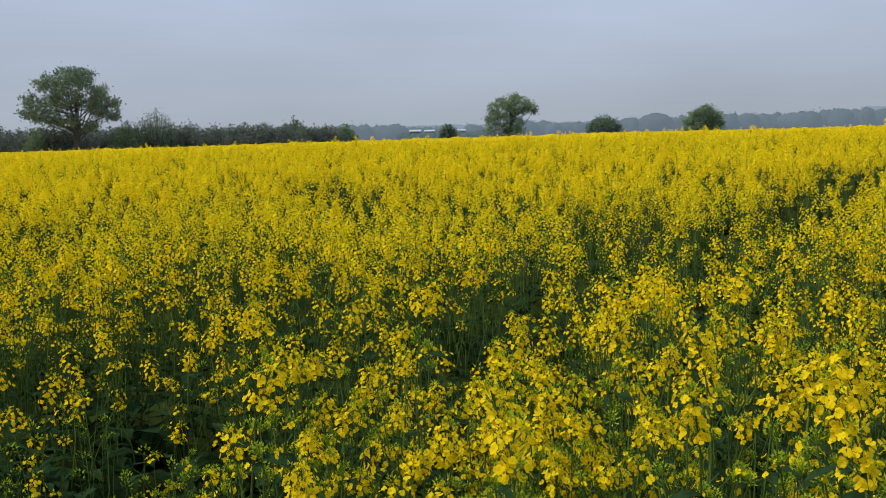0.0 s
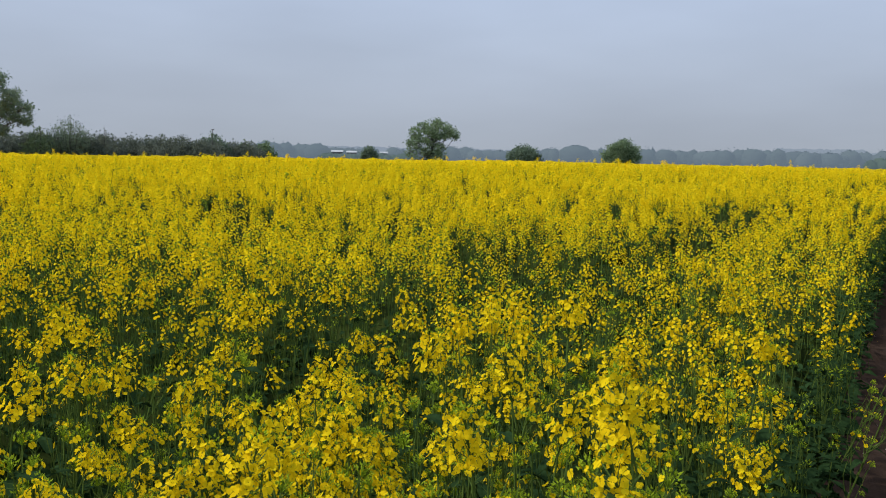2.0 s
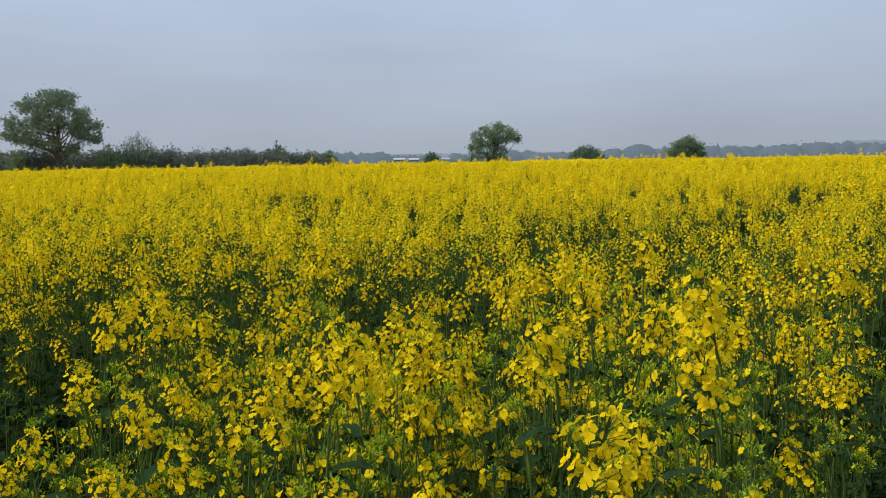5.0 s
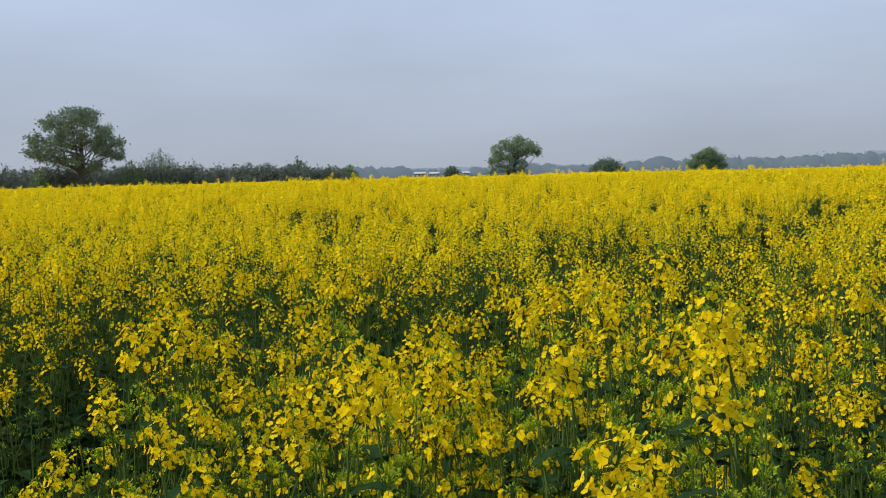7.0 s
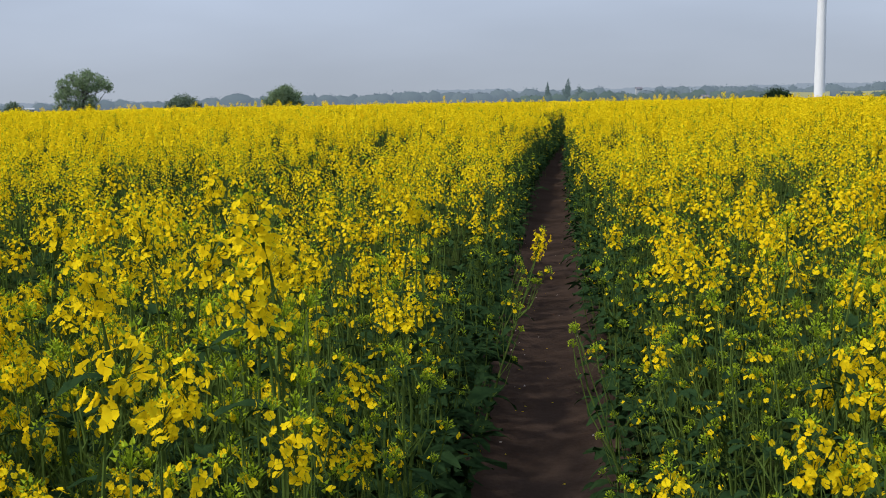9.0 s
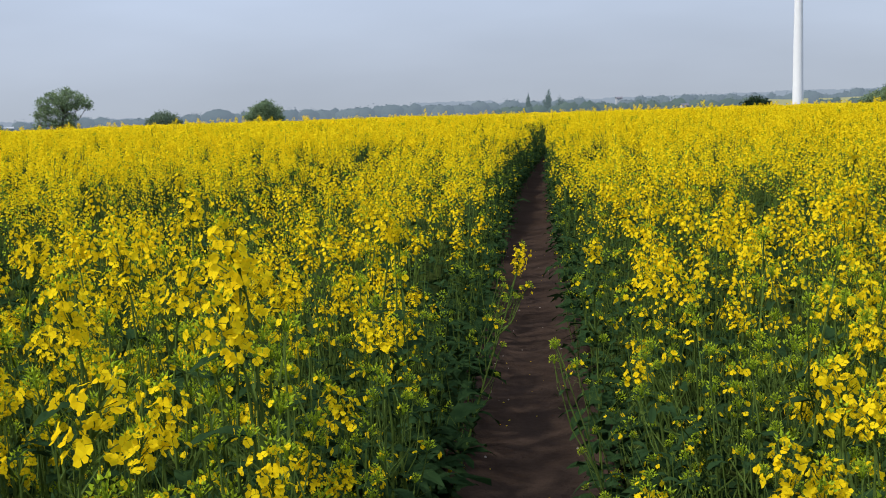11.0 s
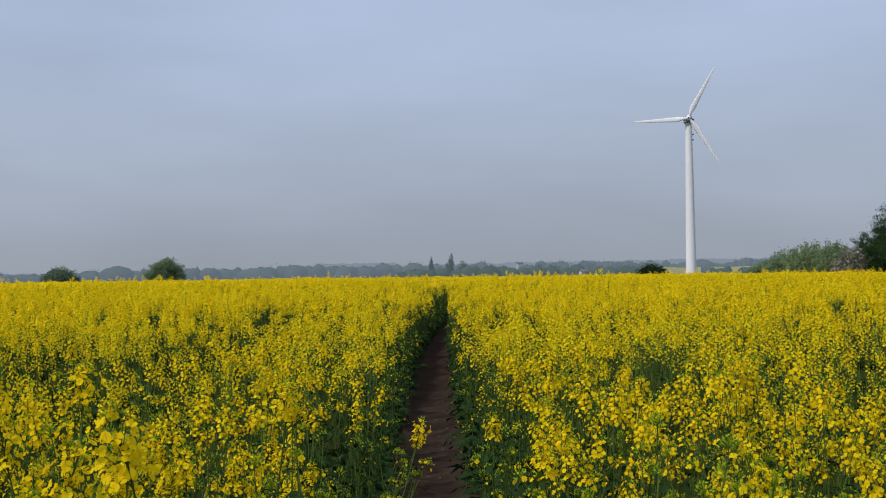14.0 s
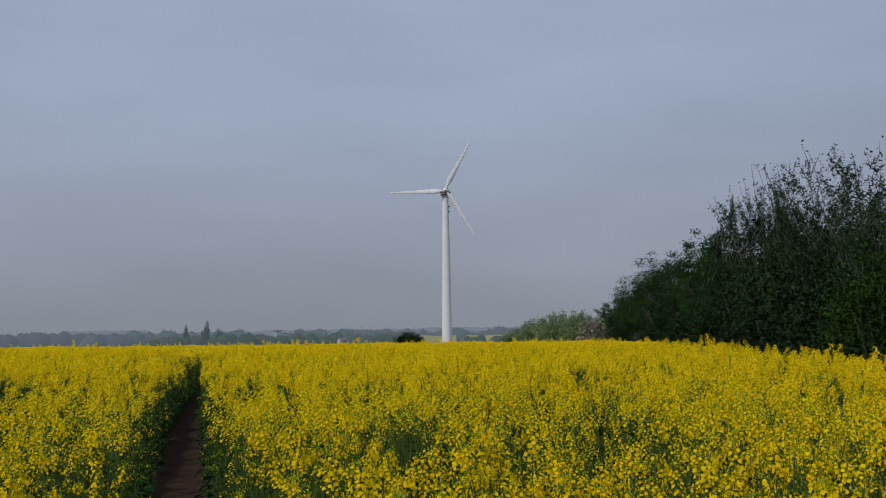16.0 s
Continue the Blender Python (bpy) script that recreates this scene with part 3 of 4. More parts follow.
# ---- the crop farther out ----
def coarse_raceme(seed, flowers, tall, wide, size, buds, greens=0.25, plain=False):
    """A flower head of four-cornered flowers, or plainer three-cornered ones, for plants farther away."""
    g = np.random.default_rng(seed)
    b = Build()
    for n in range(flowers):
        h = tall * (n + 0.5) / flowers
        t = n * 2.4 + g.normal(0, 0.3)
        r = wide * (1.2 - 0.5 * h / tall) * math.sqrt(g.uniform(0.08, 1.15))
        c = np.array([r * np.cos(t), r * np.sin(t), h])
        d, a, e = frame_of(np.array([np.cos(t), np.sin(t), g.uniform(0.2, 1.3)]))
        s = size * g.uniform(0.75, 1.2)
        q = g.uniform(0, 1.57)
        a, e = np.cos(q) * a + np.sin(q) * e, -np.sin(q) * a + np.cos(q) * e
        green = g.uniform() < greens
        if green:
            c, s = c * np.array([0.8, 0.8, 1.0]) - np.array([0, 0, 0.5 * tall * g.uniform()]), s * 0.8
        if plain:
            b.add([c - s * a - 0.6 * s * e, c + s * a - 0.5 * s * e, c + 1.1 * s * e + 0.3 * s * d], (), [[0, 1, 2]], mat=1 if green else 0, tone=g.uniform(0, 1))
        else:
            b.add([c - s * a, c - 0.9 * s * e + 0.2 * s * d, c + s * a, c + 0.9 * s * e + 0.25 * s * d], [[0, 1, 2, 3]], mat=1 if green else 0, tone=g.uniform(0, 1))
    for n in range(buds):
        bud(b, np.array([0.3 * wide * np.cos(n * 2.1), 0.3 * wide * np.sin(n * 2.1), tall]), np.array([0.3 * np.cos(n * 2.1), 0.3 * np.sin(n * 2.1), 1]), 0.022 * size / 0.012, 0.008 * size / 0.012, g.uniform(0, 1))
    return b


def with_stalk(b, down, width):
    b.add([(-width, 0, -down), (width, 0, -down), (width * 0.5, 0, 0.02), (-width * 0.5, 0, 0.02)], [[0, 1, 2, 3]], mat=2)
    return b.arrays()


def with_fine_stalk(arrays, down):
    b = Build()
    v, q, t, qm, tm, tn = arrays
    b.add(v, q, t, 0, tn)
    b.qm[-1], b.tm[-1] = qm, tm
    b.tube([(0.03, 0.02, -down), (-0.008, 0.006, -0.5 * down), (0, 0, 0)], [0.0025, 0.002, 0.0016], 3, mat=2)
    return b.arrays()


def stand(name, r0, r1, a0, a1, density, heads, templates, weights, seed, spread, size=1.0, high=1.38, label="", leaf=None, leaves=0, big=0, uneven=0.055):
    """A stretch of standing crop as one mesh: flower heads on stalks, several to a plant, and leaves below.
    The first big templates top the plants, the others grow round them."""
    g = np.random.default_rng(seed)
    x, y = spots(r0, r1, a0, a1, density, seed)
    n = len(x)
    low = 0.55 * patchy(x, y) + 0.10 * np.clip(1 - path_off(x, y) / 0.22, 0, 1)
    top = high - low + bumps(x, y) + g.normal(0, uneven, n) - np.abs(g.normal(0, 0.06, n)) + np.where(g.uniform(0, 1, n) < (0.04 if r1 < 12 else 0.015 if r1 < 30 else 0), g.uniform(0.05, 0.14, n), 0)
    X, Y = np.repeat(x, heads), np.repeat(y, heads)
    order = np.tile(np.arange(heads), n)
    drop = np.where(order == 0, 0, g.uniform(0.02, 0.40, n * heads) * (0.35 + 0.65 * order / heads))
    reach = np.where(order == 0, 0.01, g.uniform(0.5, 1.0, n * heads) * spread)
    t = g.uniform(0, 2 * np.pi, n * heads)
    X, Y = X + reach * np.cos(t), Y + reach * np.sin(t)
    Z = land(X, Y) + np.repeat(top, heads) - drop - 0.13 * size
    keep = (path_off(X, Y) > np.where((X < 0.1) & (Y > 4), -0.04, 0.01)) & (g.uniform(0, 1, n * heads) > 0.45 * np.clip(1 - path_off(X, Y) / 0.25, 0, 1) * (drop > 0.12))
    X, Y, Z, t, order = X[keep], Y[keep], Z[keep], t[keep], order[keep]
    k = len(X)
    which = g.choice(len(templates), k, p=np.array(weights) / np.sum(weights))
    if big:
        which = np.where(order < 2, g.integers(0, big, k), np.maximum(which, big))
    which = np.where((patchy(X, Y) > 0.55) & (g.uniform(0, 1, k) < 0.85), len(templates) - 1, which)
    out = scattered(templates, which, np.stack([X, Y, Z], -1), g.uniform(0, 6.28, k), np.abs(g.normal(0, 0.2, k)), t, size * g.uniform(0.85, 1.15, k), np.clip(g.normal(0.5, 0.5, k), -0.3, 1.3))
    ob = part(name, out, CROP_MATS)
    tagged(ob, label, "crop", kind="stuff")
    if leaves:
        LX, LY = np.repeat(x, leaves), np.repeat(y, leaves)
        k = len(LX)
        LX, LY = LX + g.normal(0, 0.05, k), LY + g.normal(0, 0.05, k)
        LH = np.repeat(top, leaves) * g.uniform(0.15, 0.85, k)
        LZ = land(LX, LY) + LH
        lo = scattered(leaf, g.integers(0, len(leaf), k), np.stack([LX, LY, LZ], -1), g.uniform(0, 6.28, k), g.normal(0, 0.3, k), g.uniform(0, 6.28, k), g.uniform(0.7, 1.3, k) * np.interp(LH, (0.1, 0.6, 0.8, 1.2), (1.4, 1.0, 0.5, 0.35)), g.uniform(0, 1, k))
        tagged(part(name + "_leaves", lo, [M_LEAF]), "dark green leaves of the standing rapeseed crop", "crop leaves", kind="stuff")
    return ob


MID = [with_fine_stalk(raceme(30 + s, f, n, h, w, fine=False), 0.42) for s, (f, n, h, w) in enumerate(((26, 4, 0.085, 0.030), (31, 4, 0.12, 0.030), (10, 5, 0.04, 0.023), (7, 6, 0.035, 0.023), (3, 8, 0.03, 0.028), (0, 10, 0.025, 0.028)))]
SHOOTS = [MID[4], MID[5], MID[5]]
MID_LEAF = [leaf_arrays(0.15, 0.03, 0.55, s, fine=False) for s in (5, 6)]
FAR = [with_stalk(coarse_raceme(50 + s, f, h, w, 0.0098, 1, gr), 0.4, 0.003) for s, (f, h, w, gr) in enumerate(((26, 0.13, 0.036, 0.06), (20, 0.10, 0.036, 0.1), (9, 0.06, 0.024, 0.2), (8, 0.06, 0.024, 0.8)))]
HALFWAY = [with_stalk(coarse_raceme(70 + s, f, h, w, 0.0140, 0, gr, True), 0.3, 0.004) for s, (f, h, w, gr) in enumerate(((36, 0.15, 0.046, 0.02), (28, 0.12, 0.046, 0.05), (12, 0.06, 0.030, 0.15), (9, 0.06, 0.025, 0.8)))]
FARTHER = [with_stalk(coarse_raceme(60 + s, f, h, w, 0.023, 0, gr, True), 0.25, 0.006) for s, (f, h, w, gr) in enumerate(((18, 0.19, 0.062, 0.0), (14, 0.15, 0.062, 0.06), (9, 0.09, 0.035, 0.8)))]
LABEL = "dense flowering rapeseed crop, yellow heads over green stalks"
stand("rapeseed_crop", NEAR_R, 6.2, -62, 48, 18.5, 9, MID, (1, 0, 3, 3, 2.4, 2), 101, 0.12, label=LABEL, leaf=MID_LEAF, leaves=14, big=2)
stand("rapeseed_crop", 6.2, 11.0, -60, 46, 19, 6, FAR, (0.4, 0.4, 3, 1.4), 102, 0.11, label=LABEL, leaf=MID_LEAF, leaves=7, big=2)
stand("rapeseed_crop", 11.0, 20.0, -60, 46, 11.5, 4, HALFWAY, (1, 1, 2.4, 1.1), 105, 0.10, label=LABEL, leaf=MID_LEAF, leaves=2, big=2, uneven=0.085)
stand("rapeseed_crop", 20.0, 48.0, -60, 46, 6.8, 3, FARTHER, (2, 1.4, 1.0), 103, 0.10, label=LABEL, uneven=0.09, high=1.31)
stand("rapeseed_crop", 0.6, 6.6, 48, 298, 17, 4, HALFWAY, (3, 3, 2, 1), 104, 0.14, label=LABEL, leaf=MID_LEAF, leaves=5)


def verge(name, y0, y1, per_metre, seed, leaf):
    """Leaves and low shoots of the crop's edge on both sides of the path."""
    g = np.random.default_rng(seed)
    n = int((y1 - y0) * per_metre * 2)
    y = y0 + (y1 - y0) * g.uniform(0, 1, n)
    side = np.where(g.uniform(0, 1, n) < 0.5, -1, 1)
    z = 1.15 * g.uniform(0, 1, n) ** 0.9
    off = np.abs(g.normal(0, 0.14, n)) + 0.03 + 0.06 * (z < 0.2) - 0.05 * np.sin(3 * z)
    x = np.interp(y, PATH_Y, PATH_X) + side * (np.interp(y, PATH_Y, PATH_W) + off)
    lo = scattered(leaf, g.integers(0, len(leaf), n), np.stack([x, y, land(x, y) + z], -1), g.uniform(0, 6.28, n), g.normal(0, 0.35, n), g.uniform(0, 6.28, n), g.uniform(0.6, 1.2, n) * np.interp(z, (0.1, 0.5, 0.8, 1.2), (0.85, 0.6, 0.32, 0.25)), g.uniform(0, 1, n))
    k = n // 13
    shoots = scattered(SHOOTS, g.integers(0, len(SHOOTS), k), np.stack([x, y, land(x, y) + np.clip(z, 0.25, 1.1)], -1)[:k], g.uniform(0, 6.28, k), np.abs(g.normal(0.1, 0.15, k)), np.where(side[:k] > 0, np.pi, 0.0), g.uniform(0.8, 1.2, k), g.uniform(0, 1, k))
    tagged(part("verge_shoots", shoots, CROP_MATS), "low green shoots with few yellow flowers beside the footpath", "crop shoots", kind="stuff")
    tagged(part(name, lo, [M_LEAF]), "dark green crop leaves hanging over the footpath's edges", "crop leaves", kind="stuff")


verge("verge_leaves", -6.0, 0.6, 110, 63, MID_LEAF)
verge("verge_leaves", 0.6, 6.0, 190, 61, [leaf_arrays(0.14, 0.032, 0.55, s) for s in (7, 8, 9)])
verge("verge_leaves", 6.0, 34.0, 150, 62, MID_LEAF)

# dark sheet that puts in the shaded undergrowth below the flowers, and the distant crop's bumpy top
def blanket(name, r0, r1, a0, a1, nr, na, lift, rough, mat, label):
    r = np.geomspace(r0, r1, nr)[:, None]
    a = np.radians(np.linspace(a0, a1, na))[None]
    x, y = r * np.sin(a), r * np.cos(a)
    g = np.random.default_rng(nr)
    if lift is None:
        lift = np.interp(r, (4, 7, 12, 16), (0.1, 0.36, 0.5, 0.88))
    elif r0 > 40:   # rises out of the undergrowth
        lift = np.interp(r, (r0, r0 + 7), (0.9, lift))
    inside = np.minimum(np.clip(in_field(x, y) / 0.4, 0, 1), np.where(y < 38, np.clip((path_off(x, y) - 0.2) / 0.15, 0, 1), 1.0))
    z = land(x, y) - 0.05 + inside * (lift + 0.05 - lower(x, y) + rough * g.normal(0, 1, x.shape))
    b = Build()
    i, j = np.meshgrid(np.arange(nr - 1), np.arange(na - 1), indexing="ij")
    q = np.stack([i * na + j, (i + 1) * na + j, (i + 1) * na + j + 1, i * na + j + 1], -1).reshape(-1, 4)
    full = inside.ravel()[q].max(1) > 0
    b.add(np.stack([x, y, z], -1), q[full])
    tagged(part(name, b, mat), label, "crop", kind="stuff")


blanket("shaded_undergrowth", 0.7, 13.2, 0, 360, 100, 260, None, 0.05, M_UNDER, "dark sheet for the shaded leaves and stalks between the plants")
blanket("shaded_undergrowth", 13.0, 50.0, -61, 47, 90, 320, None, 0.06, M_UNDER, "dark green sheet for the shaded stalks and leaves below the flowers")
blanket("far_rapeseed_crop", 44.0, 127.0, -75, 60, 90, 260, 1.33, 0.04, M_FARCROP, "distant yellow flowering crop running to the field's edge")
blanket("far_rapeseed_crop", 6.5, 127.0, 48, 298, 110, 320, 1.25, 0.06, M_FARCROP, "yellow flowering crop behind the path's start")


# ---- trees ----
def grown_tree(name, loc, high, crown, seed, leaf_mat, leaf, leaves, label, trunk=0.25, clear=0.28, sparse=0.0, group="", category="tree", limbs=12, lean=0.0, flat=0.8, clump=0.07, fill=0.25, pads=0):
    """A tapered trunk with limbs, branches and twigs, and a crown of single leaves clumped at the twigs, or in that many flat sprays.
    crown: half width and upper height of the crown, metres; flat: its lower part against the upper."""
    g = np.random.default_rng(seed)
    ob = thing(name, loc, label, category, group)
    cw, ch = crown
    mid = np.array([lean, 0, high - ch])
    fork = np.array([lean * 0.3, 0, high * clear])

    def inside(p, most):
        w = (p - mid) / (cw, cw, ch if p[2] > mid[2] else ch * flat)
        bulge = 1 + 0.09 * noise.noise((w[0] * 2.2 + seed, w[1] * 2.2, w[2] * 2.2))
        n = np.linalg.norm(w) / bulge
        return p if n < most else mid + (p - mid) * most / n

    b = Build()
    b.tube([(0, 0, -0.4), (0, 0, 0.12 * high), fork, 0.4 * fork + 0.6 * mid, mid + (0, 0, 0.5 * ch)], [trunk * 1.25, trunk, trunk * 0.8, trunk * 0.4, trunk * 0.1], 8)
    tips = []
    for k in range(limbs):
        t = k * 2.4 + g.normal(0, 0.35)
        up = -0.85 + 1.8 * (k + 0.5) / limbs
        rr = math.sqrt(max(0.04, 1 - min(0.97, abs(up)) ** 2))
        end = inside(mid + np.array([cw * rr * math.cos(t), cw * rr * math.sin(t), up * (ch if up > 0 else ch * flat)]) * g.uniform(0.9, 1.1), 0.86)
        start = fork + (mid - fork) * g.uniform(0.0, 0.7)
        bow = 0.55 * start + 0.45 * end + np.array([0, 0, 0.10 * ch * g.uniform(-0.3, 1.2)]) + g.normal(0, 0.05 * cw, 3)
        b.tube([start, bow, end], [trunk * 0.38, trunk * 0.2, trunk * 0.05], 5)
        for m in range(6):
            s = g.uniform(0.3, 1.0)
            root = (1 - s) ** 2 * start + 2 * s * (1 - s) * bow + s * s * end
            tip = inside(root + g.normal(0, 0.3, 3) * (cw, cw, 0.8 * ch) + (0, 0, 0.06 * ch), g.uniform(0.8, 0.97))
            b.tube([root, 0.5 * (root + tip) + g.normal(0, 0.03 * cw, 3), tip], [trunk * 0.13, trunk * 0.08, trunk * 0.025], 4)
            for q in range(4):
                twig = inside(tip + g.normal(0, 0.12, 3) * (cw, cw, ch) + (0, 0, 0.03 * ch), 1.0)
                b.tube([0.4 * root + 0.6 * tip if q % 2 else tip, twig], [trunk * 0.04, trunk * 0.015], 3)
                tips.append(twig)
            tips.append(tip)
    if sparse:
        for tip in [p for p in tips if p[2] > mid[2] - 0.1 * ch]:
            out = (tip - mid) / (cw, cw, ch)
            if g.uniform() < 0.45:
                continue
            d = (g.normal(0, 0.05, 3) * (cw, cw, ch) + np.array([0.22 * cw * out[0], 0.22 * cw * out[1], 0.2 * ch])) * g.uniform(0.5, 1.5)
            bow = tip + 0.5 * d + g.normal(0, 0.04, 3)
            b.tube([tip, bow, tip + d], [trunk * 0.09, trunk * 0.065, trunk * 0.03], 3)
            tips += [tip + 0.3 * d, bow, bow, tip + 0.8 * d, tip + d]
    part("trunk", b, M_BARK, ob)
    tips = np.array(tips)
    tw = np.random.default_rng(seed + 9000)
    q = (tips - mid) / (cw, cw, ch)
    share = np.clip([0.3 + 1.5 * noise.noise((a * 2.6 + seed, b * 2.6, c * 2.6)) for a, b, c in q], 0.12, 1.0)
    bough = np.array([0.5 + 1.2 * noise.noise((a * 2.0 + seed, b * 2.0 + 9, c * 2.6)) for a, b, c in q])   # boughs differ in tone
    pick = tw.choice(len(tips), leaves, p=share / share.sum())
    if pads:
        few = tw.choice(len(tips), min(pads, len(tips)), replace=False, p=share ** 2 / (share ** 2).sum())
        pick = few[tw.integers(0, len(few), leaves)]
    p = tips[pick] + tw.normal(0, clump, (leaves, 3)) * (cw, cw, ch * (0.35 if pads else 1.0))
    tone = np.clip(bough[pick] + tw.normal(0, 0.15, leaves), 0, 1)
    inner = tw.uniform(0, 1, leaves) < fill
    p[inner] = mid + (p[inner] - mid) * tw.uniform(0.3, 1.0, (inner.sum(), 1))
    if sparse:
        kept = tw.uniform(0, 1, leaves) > sparse * np.clip((p[:, 2] - mid[2]) / ch + 0.3, 0, 1)
        p, tone = p[kept], tone[kept]
    high_enough = p[:, 2] > 0.05
    add_leaves(ob, p[high_enough], leaf, leaf_mat, tw, tone=tone[high_enough])
    return ob


def lobed_tree(name, az_deg, dist, lobes, seed, leaf_mat, leaf, label, trunk=0.3, fork=0.25, depth=0.8, per=60, clump=0.42, bare=0.3):
    """A field tree whose crown is a union of leafy lobes on limbs, with gaps between them.
    lobes: place across (to the right as seen from the field), height, half width and half height, metres."""
    g = np.random.default_rng(seed)
    ob = thing(name, at(az_deg, dist), label, "tree")
    ob.rotation_euler = (0, 0, -radians(az_deg))
    lobes = [(0.95 * u, 0.96 * z, 0.88 * r, 0.95 * h) for u, z, r, h in lobes]
    half = max(abs(u) + r for u, _, r, _ in lobes)
    high = max(z + r for _, z, _, r in lobes)
    b = Build()
    top = np.array([0.05 * half, 0, 0.8 * high])
    stem = [np.array([0, 0, -0.4]), np.array([0, 0, 0.1 * high]), np.array([0.02 * half, 0, fork * high]), np.array([0.06 * half, 0.1, 0.55 * high]), top]
    b.tube(stem, [trunk * 1.3, trunk, trunk * 0.85, trunk * 0.5, trunk * 0.12], 8)
    places, tones = [], []
    for u, z, ru, rz in lobes:
        deep = depth * half * math.sqrt(max(0.08, 1 - (u / half) ** 2))
        for v in (-0.62, 0.0, 0.62):
            c = np.array([u, v * deep, z]) + g.normal(0, 0.15, 3) * (ru, ru, rz)
            start = stem[2] + (top - stem[2]) * float(np.clip(g.uniform(0.05, 1.25) * z / high - 0.12, 0.02, 0.85))
            bow = 0.5 * (start + c) + np.array([0.18 * (c[0] - start[0]), 0.1 * (c[1] - start[1]), 0.06 * abs(c[0] - start[0])])
            thick = 1.0 if v == 0.0 else 0.6
            b.tube([start, bow, c], [trunk * 0.24 * thick, trunk * 0.14 * thick, trunk * 0.05], 5)
            tone = g.uniform(0.1, 0.9)
            for k in range(max(7, int(11 * ru * max(rz, 0.7)))):
                d = g.normal(0, 1, 3)
                d *= g.uniform(0.35, 1.0) ** 0.5 / np.linalg.norm(d)
                q = c + d * (ru, ru, rz)
                b.tube([c, 0.5 * (c + q) + g.normal(0, 0.06, 3), q], [trunk * 0.07, trunk * 0.045, trunk * 0.015], 3)
                if g.uniform() < bare * (1.2 - z / high):
                    continue
                n = int(per * g.uniform(0.6, 1.4))
                places.append(q + g.normal(0, clump, (n, 3)) * (1, 1, 0.75))
                tones.append(np.clip(tone + g.normal(0, 0.2) + g.normal(0, 0.12, n), 0, 1))
    part("trunk", b, M_BARK, ob)
    p, tone = np.concatenate(places), np.concatenate(tones)
    keep = p[:, 2] > 0.1
    add_leaves(ob, p[keep], leaf, leaf_mat, g, tone=tone[keep])
    return ob


def add_leaves(ob, p, leaf, mat, g, blossom=False, name="crown", tone=None):
    """Three-cornered leaves at the places p."""
    n = len(p)
    a = g.normal(0, 1, (n, 3))
    a /= np.linalg.norm(a, axis=1, keepdims=True)
    c = np.cross(a, g.normal(0, 1, (n, 3)))
    c /= np.linalg.norm(c, axis=1, keepdims=True)
    s = leaf * g.uniform(0.6, 1.5, (n, 1))
    v = np.stack([p - s * a + 0.5 * s * c, p + s * a, p - 0.7 * s * a - 0.7 * s * c], 1).reshape(-1, 3)
    b = Build()
    mats = (g.uniform(0, 1, n) < 0.45).astype(int) if blossom else 0
    b.add(v, (), np.arange(3 * n).reshape(-1, 3), mat=mats, tone=np.repeat(g.uniform(0, 1, n) if tone is None else tone, 3))
    return part(name, b, [mat, M_BLOSSOM] if blossom else mat, ob)


def shrub(name, loc, high, wide, seed, mat, leaf, leaves, label, category="bush", group="", blossom=False, twigs=10, twig_out=0.15):
    """A many-stemmed bush that is leafy to the ground, with an uneven outline and twigs that stand out of it."""
    g = np.random.default_rng(seed)
    ob = thing(name, loc, label, category, group)
    b = Build()
    ends = []
    for k in range(twigs):
        t = k * 2.4
        r = wide * 0.48 * math.sqrt((k + 0.5) / twigs)
        end = np.array([r * math.cos(t), r * math.sin(t), high * (0.98 + twig_out * g.uniform(-0.2, 1.0) - 0.4 * (r / (0.5 * wide)) ** 2)])
        root = np.array([0.25 * end[0], 0.25 * end[1], -0.2])
        b.tube([root, 0.5 * (root + end) + g.normal(0, 0.03 * wide, 3), end], [0.014 * high, 0.009 * high, 0.002 * high], 4)
        ends.append(end)
    part("stem", b, M_BARK, ob)
    ends = np.array(ends)
    n1 = int(leaves * 0.7)
    t, r, u = g.uniform(0, 2 * np.pi, n1), np.sqrt(g.uniform(0, 1, n1)), g.uniform(0, 1, n1) ** 0.65
    lump = 1 + 0.13 * np.sin(3 * t + seed) * r + 0.08 * np.sin(7 * t + 2 * seed)
    p1 = np.stack([0.5 * wide * r * lump * np.cos(t), 0.5 * wide * r * lump * np.sin(t), high * (1 - 0.42 * r * r) * u * (0.93 + 0.1 * np.sin(5 * t + 4 * r + seed))], -1)
    n2 = leaves - n1
    s = g.uniform(0.7, 1.0, (n2, 1))
    p2 = ends[g.integers(0, twigs, n2)] * s + g.normal(0, 0.045, (n2, 3)) * (wide, wide, high)
    p = np.concatenate([p1, p2])
    p[:, 2] = np.abs(p[:, 2]) + 0.02
    add_leaves(ob, p, leaf, mat, g, blossom)
    return ob


def at(az_deg, dist, base=None):
    x, y = dist * math.sin(radians(az_deg)), dist * math.cos(radians(az_deg))
    return (x, y, float(land(x, y)) if base is None else base)


def reach_up(az_deg, dist, el):
    """Height of a thing that stands on the land there and whose top is el degrees above the eye's level."""
    return 1.7 + dist * math.tan(radians(el)) - at(az_deg, dist)[2]


